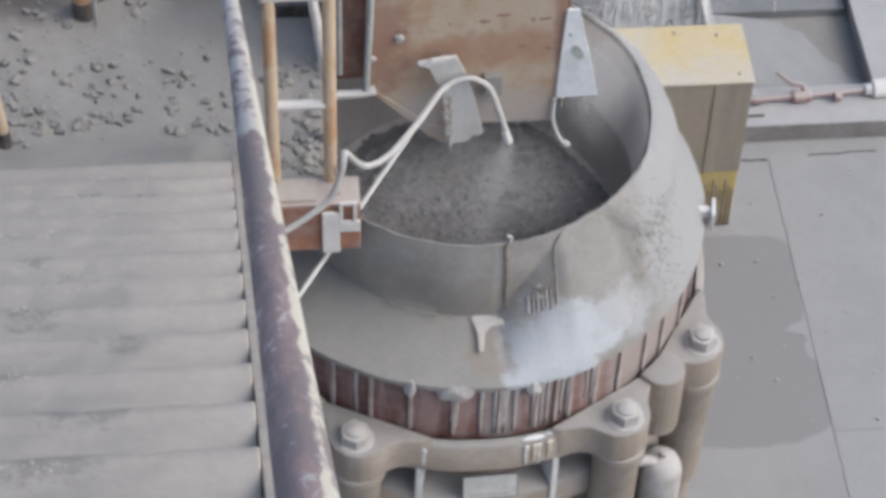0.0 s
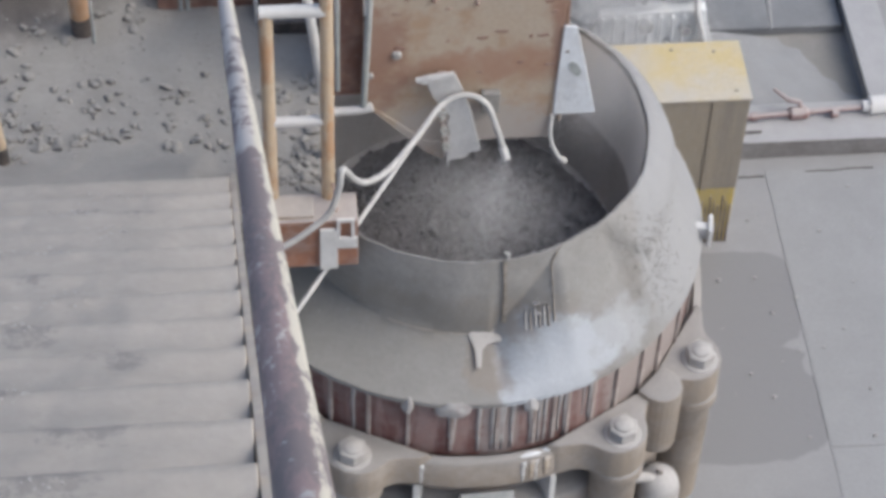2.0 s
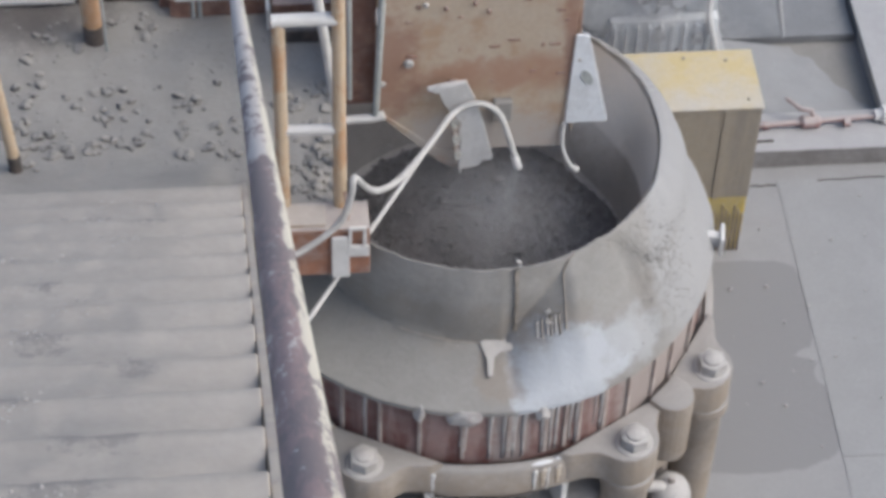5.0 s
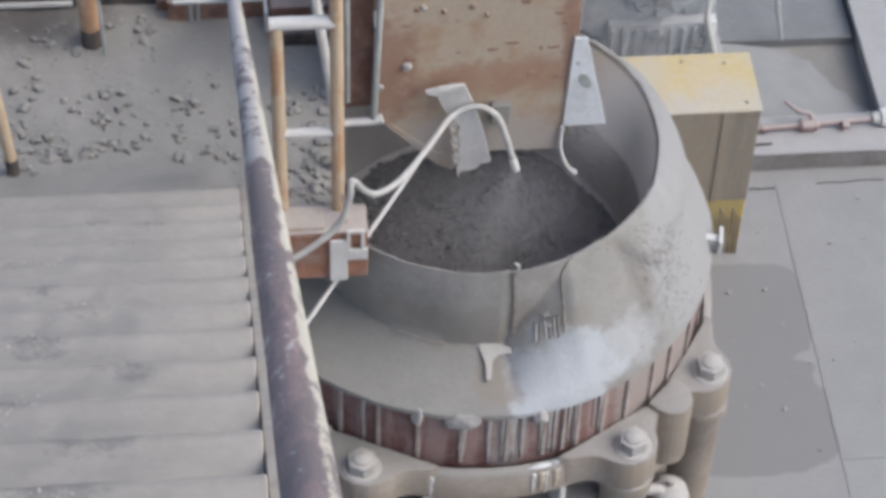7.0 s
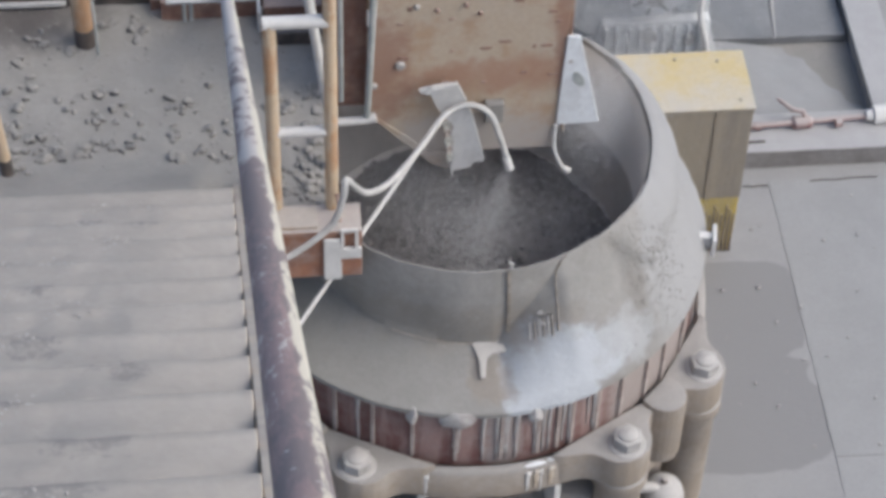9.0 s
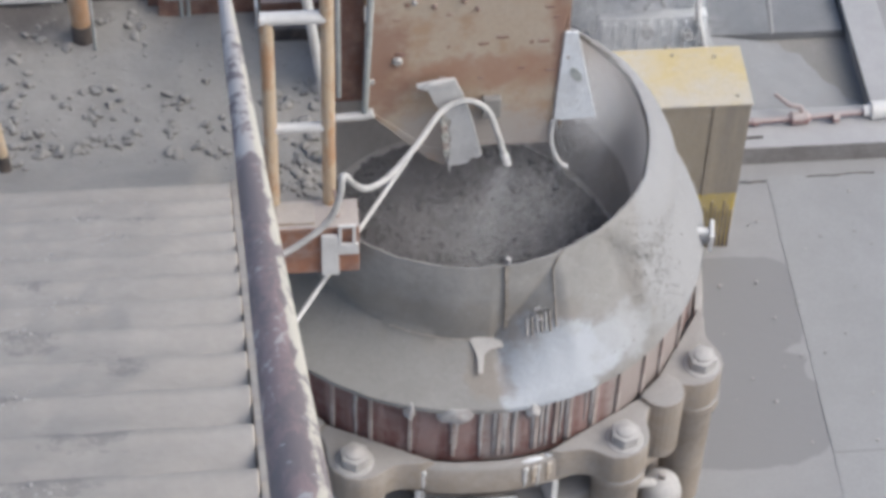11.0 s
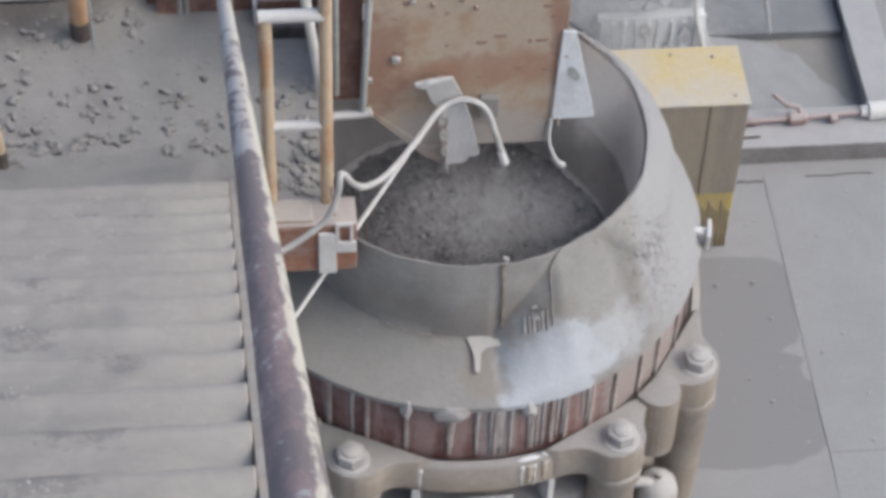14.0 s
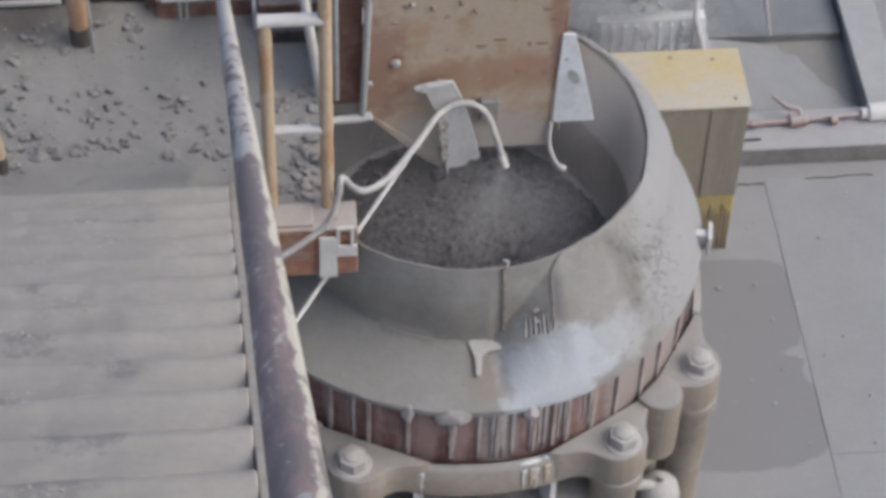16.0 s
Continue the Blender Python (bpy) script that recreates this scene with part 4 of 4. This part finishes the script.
# ---- kerb, bay and pipework beyond the guard ----
plinth = tagged(part("kerb", box((1.42, 1.987, FLOOR_Z - 0.02), (7.0, 2.235, -1.794), 0.008), M_KERB), "dusty concrete kerb with a dark upright face", "kerb", kind="structure")
for x0, x1, y1, nm in ((1.44, 1.51, 3.7, "pale dusty steel channel"), (2.185, 2.36, 3.7, "wide pale dusty steel channel")):
    ch = thing("channel_beam", nm + " beside the sand bay", "beam")
    part("flange", box((x0, 2.24, -1.80), (x1, y1, -1.785), 0.003), M_KERB, ch)
    part("web", box((x0 + 0.01, 2.24, FLOOR_Z), (x0 + 0.022, y1, -1.801), 0.002), M_LIGHT, ch)
bay = tagged(part("bay_floor", box((1.515, 2.24, FLOOR_Z - 0.006), (2.18, 3.7, FLOOR_Z + 0.006), 0.0), M_WET), "grey concrete floor of a low bay", "floor", kind="structure")
sill = thing("bay_sill", "grey steel sill across the bay", "sill")
part("bar", box((1.515, 2.80, FLOOR_Z + 0.006), (2.18, 2.84, -1.845), 0.004), M_DARKPLATE, sill)
part("plate", box((1.515, 2.84, -1.86), (2.18, 3.4, -1.848), 0.003), M_DARKPLATE, sill, "dull dark steel plate")


def sand_height(x, y):
    edge = ease((2.16 - x) * 0.9 + (2.72 - y) * 0.65, 0.12, 0.62)
    return FLOOR_Z - 0.004 + 0.075 * edge + 0.008 * n2(x, y, 9.0)


sand = tagged(part("sand_heap", hills(1.52, 2.175, 2.24, 2.78, 50, 40, sand_height), M_SAND), "pale sand heap sloping into the bay", "sand", kind="stuff")
shade(sand, 80)
water = thing("water_pipe", "dull red pipe with a lever valve on the kerb", "pipe")
PZ = -1.765
shade(part("pipe", tube([(1.5, 2.12, PZ), (1.83, 2.14, PZ), (2.14, 2.16, PZ)], 0.0135, 12), M_DARKRED, water))
shade(part("valve_body", tube([(1.775, 2.137, PZ), (1.79, 2.138, PZ), (1.86, 2.142, PZ), (1.875, 2.143, PZ)], [0.018, 0.032, 0.032, 0.018], 12), M_DARKRED, water))
shade(part("valve_lever", tube([(1.84, 2.142, PZ + 0.02), (1.83, 2.16, PZ + 0.05), (1.78, 2.17, PZ + 0.055), (1.72, 2.23, PZ + 0.07)], [0.012, 0.013, 0.013, 0.008], 8), M_DARKRED, water))
for x in (1.60, 1.98):
    shade(part("clamp", tube([(x, 2.125, PZ), (x + 0.03, 2.127, PZ)], 0.02, 12), M_DARKRED, water))
shade(part("coupling", tube([(2.13, 2.16, PZ + 0.005), (2.16, 2.161, PZ + 0.005), (2.165, 2.161, PZ + 0.005), (2.3, 2.168, PZ + 0.005)], [0.026, 0.03, 0.045, 0.045], 14), M_PALE, water, "pale pipe coupling"))
shade(part("stay", tube([(1.5, 2.045, -1.789), (1.64, 2.05, -1.789)], 0.006, 8), M_BLACK, plinth))
drop = thing("drain_pipe", "thin pale plastic pipe hanging over the bay", "pipe")
shade(part("pipe", tube([(1.812, 2.745, -1.800), (1.806, 2.866, -1.720), (1.777, 2.945, -1.500)], [0.008, 0.013, 0.013], 10), M_LIGHT, drop))

# electric motor
motor = thing("electric_motor", "blue-grey electric motor under pale dust", "motor")
MX, MY, MZ = 1.14, 2.75, -1.42
body = shade(part("housing", tube([(MX - 0.2, MY + 0.35, MZ), (MX - 0.2, MY - 0.12, MZ), (MX - 0.2, MY - 0.16, MZ)], [0.21, 0.21, 0.17], 36), M_MOTOR, motor))
for k in range(26):
    a = radians(k * 360 / 26)
    ob = part("fin", box((0.205, -0.12, -0.004), (0.235, 0.34, 0.004), 0.0), M_MOTOR, body)
    ob.matrix_basis = Matrix.Translation((MX - 0.2, MY, MZ)) @ Matrix.Rotation(a, 4, "Y")
shade(part("gear_case", box((MX - 0.22, MY - 0.2, MZ - 0.36), (MX + 0.3, MY + 0.3, MZ - 0.06), 0.03), M_MOTOR, motor, "pale ribbed gear case"), 45)
for k in range(9):
    part("rib", box((MX - 0.2 + 0.055 * k, MY - 0.225, MZ - 0.34), (MX - 0.188 + 0.055 * k, MY - 0.195, MZ - 0.08), 0.003), M_MOTOR, motor)
for x, z, r in ((MX + 0.01, MZ - 0.13, 0.034), (MX + 0.2, MZ - 0.16, 0.028), (MX + 0.12, MZ - 0.25, 0.02)):
    shade(part("cap", tube([(x, MY - 0.19, z), (x, MY - 0.235, z)], r, 16), M_LIGHT, motor))
shade(part("fan_cowl", tube([(MX + 0.02, MY + 0.2, MZ + 0.1), (MX + 0.02, MY - 0.16, MZ + 0.1), (MX + 0.02, MY - 0.2, MZ + 0.1)], [0.15, 0.15, 0.12], 28), M_MOTOR, motor), 45)
shade(part("fan_hub", tube([(MX + 0.02, MY - 0.19, MZ + 0.1), (MX + 0.02, MY - 0.235, MZ + 0.1)], [0.05, 0.035], 18), M_LIGHT, motor), 45)
for k in range(7):
    t = radians(51 * k)
    shade(part("cowl_slot", tube([(MX + 0.02 + 0.065 * math.cos(t), MY - 0.205, MZ + 0.1 + 0.065 * math.sin(t)), (MX + 0.02 + 0.11 * math.cos(t), MY - 0.2, MZ + 0.1 + 0.11 * math.sin(t))], 0.01, 8), M_DARKPLATE, motor))
shade(part("cable", tube(smooth_line([(MX + 0.3, MY - 0.1, MZ + 0.3), (MX + 0.24, MY - 0.2, MZ + 0.02), (MX + 0.27, MY - 0.24, MZ - 0.15), (MX + 0.3, MY - 0.2, MZ - 0.3)], 6), 0.016, 10), M_PALE, motor))
shade(part("terminal_box", box((MX + 0.14, MY - 0.16, MZ - 0.05), (MX + 0.29, MY + 0.1, MZ + 0.08), 0.012), M_MOTOR, motor), 45)
part("base", box((MX - 0.42, MY - 0.22, FLOOR_Z), (MX + 0.34, MY + 0.4, MZ - 0.355), 0.01), M_MOTOR, motor)
part("foot_plate", box((MX - 0.46, MY - 0.3, MZ - 0.35), (MX + 0.34, MY - 0.215, MZ - 0.32), 0.005), M_LIGHT, motor)

# ---- floor details ----
slab = tagged(part("floor_slab", box((1.643, 0.318, FLOOR_Z - 0.01), (6.0, 1.9, FLOOR_Z + 0.003), 0.0), M_LIGHT), "pale dusty concrete slab with a straight joint", "floor", kind="structure")
tagged(part("floor_slab", box((1.643, -4.0, FLOOR_Z - 0.01), (6.0, 0.312, FLOOR_Z + 0.003), 0.0), M_LIGHT), "pale dusty concrete slab with a straight joint", "floor", kind="structure")
for x0, x1, y0, y1 in ((1.515, 1.633, 1.868, 1.869), (1.833, 2.147, 1.885, 1.896)):
    crack = tagged(thing("fallen_wire", "thin dark wire lying in the dust by the kerb", "wire"), group="wires by the kerb")
    shade(part("strand", tube(smooth_line([(x0 + (x1 - x0) * i / 5, y0 + (y1 - y0) * i / 5 + 0.004 * math.sin(i * 2.3), FLOOR_Z + 0.006) for i in range(6)], 3), 0.003, 6), M_BLACK, crack))
for lo, hi in (((-4.5, 1.3, FLOOR_Z - 0.02), (-1.0, 3.5, -0.132)), ((STAIR_L, -8.0, FLOOR_Z - 0.02), (STAIR_R, -5.6, RISE * 20.5 - 0.062))):
    tagged(part("wall_support", box(lo, hi, 0.0), M_GROUND), "plain dusty concrete wall below the platform", "wall", kind="structure")

# ---- far corner of the platform ----
def leg(x, y, top, w, name_label):
    t = thing("steel_leg", name_label, "post")
    ob = shade(part("tube", tube([(x, y, 0.03), top], w, 14), M_POSTS, t))
    shade(part("foot", tube([(x, y, -0.012), (x + (top[0] - x) * 0.06, y + (top[1] - y) * 0.06, 0.075)], w * 1.08, 14), M_BLACK, t, "sooty black foot"))
    return t


leg(-1.295, 0.985, (-1.325, 0.985, 0.9), 0.036, "ochre yellow steel post with a blackened foot")
leg(-1.556, 0.335, (-1.60, 0.335, 0.7), 0.021, "rusty orange steel post with a blackened foot")
th = thing("thin_rod", "thin grey steel rod standing in the dust", "rod")
shade(part("rod", tube([(-1.250, 0.925, -0.02), (-1.255, 0.93, 0.35)], 0.006, 8), M_GREY, th))
skid = thing("skid_frame", "dark rusty skid frame with pale edge rails", "frame")
part("side_beam", box((-1.02, 1.09, -0.02), (-0.66, 1.14, 0.08)), M_RUSTDARK, skid)
part("deck", box((-1.06, 1.145, -0.02), (-0.3, 2.4, 0.045)), M_RUSTDARK, skid)
# casing's unseen upper part is added to block sky light from the dust
part("deck", box((-2.6, 1.185, -0.02), (-1.065, 2.4, 0.42)), M_BLACK, skid, "dark deck casing, raised to shade the dust")
part("edge_rail", box((-2.2, 1.165, 0.012), (-1.37, 1.183, 0.03), 0.003), M_PALE, skid, "pale dusty edge rail")
part("edge_rail", box((-1.0, 1.075, 0.082), (-0.655, 1.095, 0.094), 0.003), M_PALE, skid, "pale dusty edge rail")
part("end_rail", box((-0.668, 1.0, -0.01), (-0.655, 1.095, 0.094), 0.003), M_PALE, skid)
for x in (-0.935, -0.91):
    shade(part("upright", tube([(x, 1.082, -0.02), (x, 1.09, 0.08)], 0.008, 8), M_GREY, skid))
pl = part("loose_plate", box((-0.06, -0.02, 0), (0.06, 0.02, 0.006), 0.001), M_LIGHT, skid, "pale tilted plate")
pl.matrix_basis = pose(-0.985, 1.13, 0.095, 8, 10, -20)
part("sill_beam", box((-0.645, 0.93, -0.02), (-0.43, 0.99, 0.05)), M_BLACK, skid, "sooty dark beam")
part("back_beam", box((-0.645, 1.02, -0.02), (-0.43, 1.12, 0.10)), M_RUSTDARK, skid)

# ---- loose stones on the platform ----
CLUSTERS = [(-1.583, 0.509, 4), (-1.525, 0.534, 5), (-1.445, 0.493, 5), (-1.443, 0.432, 6), (-1.56, 0.43, 6), (-1.50, 0.38, 5), (-1.344, 0.399, 5), (-1.266, 0.436, 7), (-1.207, 0.432, 6), (-1.119, 0.483, 4), (-0.99, 0.489, 5), (-0.972, 0.363, 6), (-0.892, 0.414, 4), (-0.844, 0.37, 3), (-0.831, 0.494, 5), (-0.939, 0.628, 6), (-1.009, 0.675, 4), (-0.826, 0.766, 2), (-1.079, 0.565, 2), (-1.228, 0.559, 4), (-1.209, 0.643, 4), (-1.25, 0.717, 6), (-1.349, 0.651, 4), (-1.548, 0.91, 3), (-1.512, 0.747, 5), (-1.53, 0.62, 4), (-1.234, 1.043, 6), (-1.11, 1.051, 6), (-1.1, 0.945, 2), (-1.36, 0.95, 4), (-1.47, 1.0, 5), (-0.58, 0.60, 7), (-0.50, 0.66, 9), (-0.55, 0.22, 26), (-0.50, 0.30, 24), (-0.48, 0.17, 10), (-0.60, 0.17, 10), (-0.50, 0.46, 12)]
ground_stones = []
for k in range(8):
    bm = lump(70 + k, 1.0, 0.62)
    me = bpy.data.meshes.new("stone")
    bm.to_mesh(me)
    bm.free()
    me.materials.append(M_STONE)
    ground_stones.append(me)
rnd = random.Random(77)
for cx, cy, n in CLUSTERS:
    near = cx > -0.7
    for k in range(n):
        sp = 0.045 if near else 0.026
        x, y = cx + rnd.gauss(0, sp), cy + rnd.gauss(0, sp)
        if x > -0.45 or y < 0.3 and x < -0.75:
            continue
        s = rnd.uniform(0.010, 0.023)
        ob = tagged(new("stone", ground_stones[rnd.randrange(8)]), "broken grey stone half buried in pale dust", "stone", "loose stones on the platform")
        ob.matrix_world = Matrix.LocRotScale((x, y, platform_height(x, y) + s * 0.22), Euler((rnd.uniform(-0.5, 0.5), rnd.uniform(-0.5, 0.5), rnd.uniform(0, 6))), (s * rnd.uniform(0.9, 1.5), s, s))
# grit in the dust
bm = bmesh.new()
for k in range(350):
    x, y = rnd.uniform(-1.9, -0.45), rnd.uniform(0.3, 1.2)
    s = rnd.uniform(0.003, 0.008)
    made = bmesh.ops.create_icosphere(bm, subdivisions=1, radius=s)["verts"]
    for v in made:
        v.co = Vector((v.co.x * rnd.uniform(0.8, 1.3), v.co.y, v.co.z * 0.7)) + Vector((x, y, platform_height(x, y)))
tagged(part("grit", bm, M_STONE), "scattered grey grit in the dust", "gravel", kind="stuff")
# grit fallen on the treads and on the yard floor
bm = bmesh.new()
for k in range(560):
    if k < 530:
        spot = rnd.randrange(18)
        step = 2 + spot * 5 % 12
        x = -1.06 - 0.3 * (spot * 0.618 % 1.0) - 0.1 * (spot % 2) + rnd.gauss(0, 0.035)
        y = FOOT_Y - GO * step - min(0.2, abs(rnd.gauss(0.05, 0.05)))
        z = RISE * step + 0.02 + 0.07 * ((FOOT_Y - GO * step - y) / 0.27) ** 1.3
        s = rnd.uniform(0.0015, 0.005)
    else:
        x, y, z, s = rnd.uniform(1.1, 2.1), rnd.uniform(0.3, 1.8), FLOOR_Z + 0.009, rnd.uniform(0.003, 0.009)
    made = bmesh.ops.create_icosphere(bm, subdivisions=1, radius=s)["verts"]
    for v in made:
        v.co = Vector((v.co.x * rnd.uniform(0.8, 1.4), v.co.y, v.co.z * 0.7)) + Vector((x, y, z))
tagged(part("crumbs", bm, M_CRUMB), "small dusty stone crumbs on steps and floor", "gravel", kind="stuff")


# ---- water mist from the hose ----
def mist_mesh(seed, n, spread, cone=0.0, size=0.0006):
    """Many tiny drops: a falling cone, or a soft cloud."""
    rng = np.random.default_rng(seed)
    if cone:
        t = rng.random(n) ** 0.7
        w = 0.012 + cone * t
        at = np.stack((rng.normal(0, 1, n) * w, rng.normal(0, 1, n) * w, -0.42 * t), 1)
    else:
        at = rng.normal(0, 1, (n, 3)) * np.array(spread)
    shape = np.array(((1, 1, 1), (1, -1, -1), (-1, 1, -1), (-1, -1, 1)), float)
    s = size * rng.uniform(0.65, 1.35, (n, 1, 1))
    verts = (at[:, None, :] + s * (shape[None] + rng.uniform(-0.5, 0.5, (n, 4, 3)))).reshape(-1, 3)
    faces = (np.arange(n)[:, None, None] * 4 + np.array(((0, 1, 2), (0, 3, 1), (0, 2, 3), (1, 3, 2)))[None]).reshape(-1, 3)
    me = bpy.data.meshes.new("mist")
    me.from_pydata(verts.tolist(), [], faces.tolist())
    me.materials.append(M_SPRAY)
    return me


spray = tagged(new("water_spray", mist_mesh(3, 6000, None, 0.05)), "fine white water spray falling from the hose", "spray", kind="stuff")


MIST = []
for k, (n, sp, size, c, drift) in enumerate((
        (5500, (0.13, 0.11, 0.07), 0.0006, (0.090, 0.420, -0.229), 0.10),
        (5000, (0.11, 0.10, 0.08), 0.0006, (0.170, 0.360, -0.245), 0.10),
        (19000, (0.20, 0.16, 0.06), 0.0007, (-0.018, 0.400, -0.349), 0.08),
        (19000, (0.20, 0.16, 0.06), 0.0007, (0.330, 0.420, -0.334), 0.08),
        (46000, (0.09, 0.10, 0.12), 0.0007, (0.570, 0.760, -0.170), 0.04),
        (52000, (0.17, 0.15, 0.20), 0.0009, (1.057, 2.350, -1.213), 0.06),
        (9000, (0.15, 0.16, 0.05), 0.0007, (-0.200, 0.720, -0.420), 0.05))):
    ob = tagged(new("mist_cloud", mist_mesh(10 + k, n, sp, 0.0, size)), "drifting cloud of fine grey water mist", "mist", "mist over the hopper", kind="stuff")
    MIST.append((ob, c, drift))


# ---- what moves ----
def motions():
    steps = [i * 0.25 for i in range(65)]
    axis = look(tip, (0.117, 0.330, -0.435)) @ pose(0, 0, 0, 0, 0, 0)
    for_rows = []
    for i, t in enumerate(steps):
        sway = pose(0, 0, 0, 3.5 * math.sin(t * 5.1), 3.0 * math.sin(t * 3.7 + 1), 40 * i)
        for_rows.append((t, axis @ sway))
    walk(spray, for_rows)
    for k, (ob, c, drift) in enumerate(MIST):
        rows = []
        for i, t in enumerate(steps):
            s = t * (1.3 + 0.35 * k) + k * 2.1
            rows.append((t, pose(c[0] + drift * math.sin(s), c[1] + 0.6 * drift * math.sin(s * 1.37 + 1), c[2] - 0.08 + 0.5 * drift * math.sin(s * 0.83 + 2), 12 * math.sin(s), 9 * math.cos(s), 14 * t * (1 - 2 * (k % 2)))))
        walk(ob, rows)
    for ob, a, r, ph, rx, ry in FEED:
        rows = []
        for t in steps:
            aa = a + 0.055 * t
            rr = r + 0.012 * math.sin(t * 4.2 + ph)
            x, y = AX + rr * math.cos(aa), AY + rr * math.sin(aa)
            z = bed_height(x, y) + 0.024 + 0.008 * math.sin(t * 6.3 + ph * 2)
            rows.append((t, pose(x, y, z, rx * math.sin(t * 3 + ph), ry * math.cos(t * 2.6 + ph), 25 * t + 57 * ph)))
        walk(ob, rows)


motions()
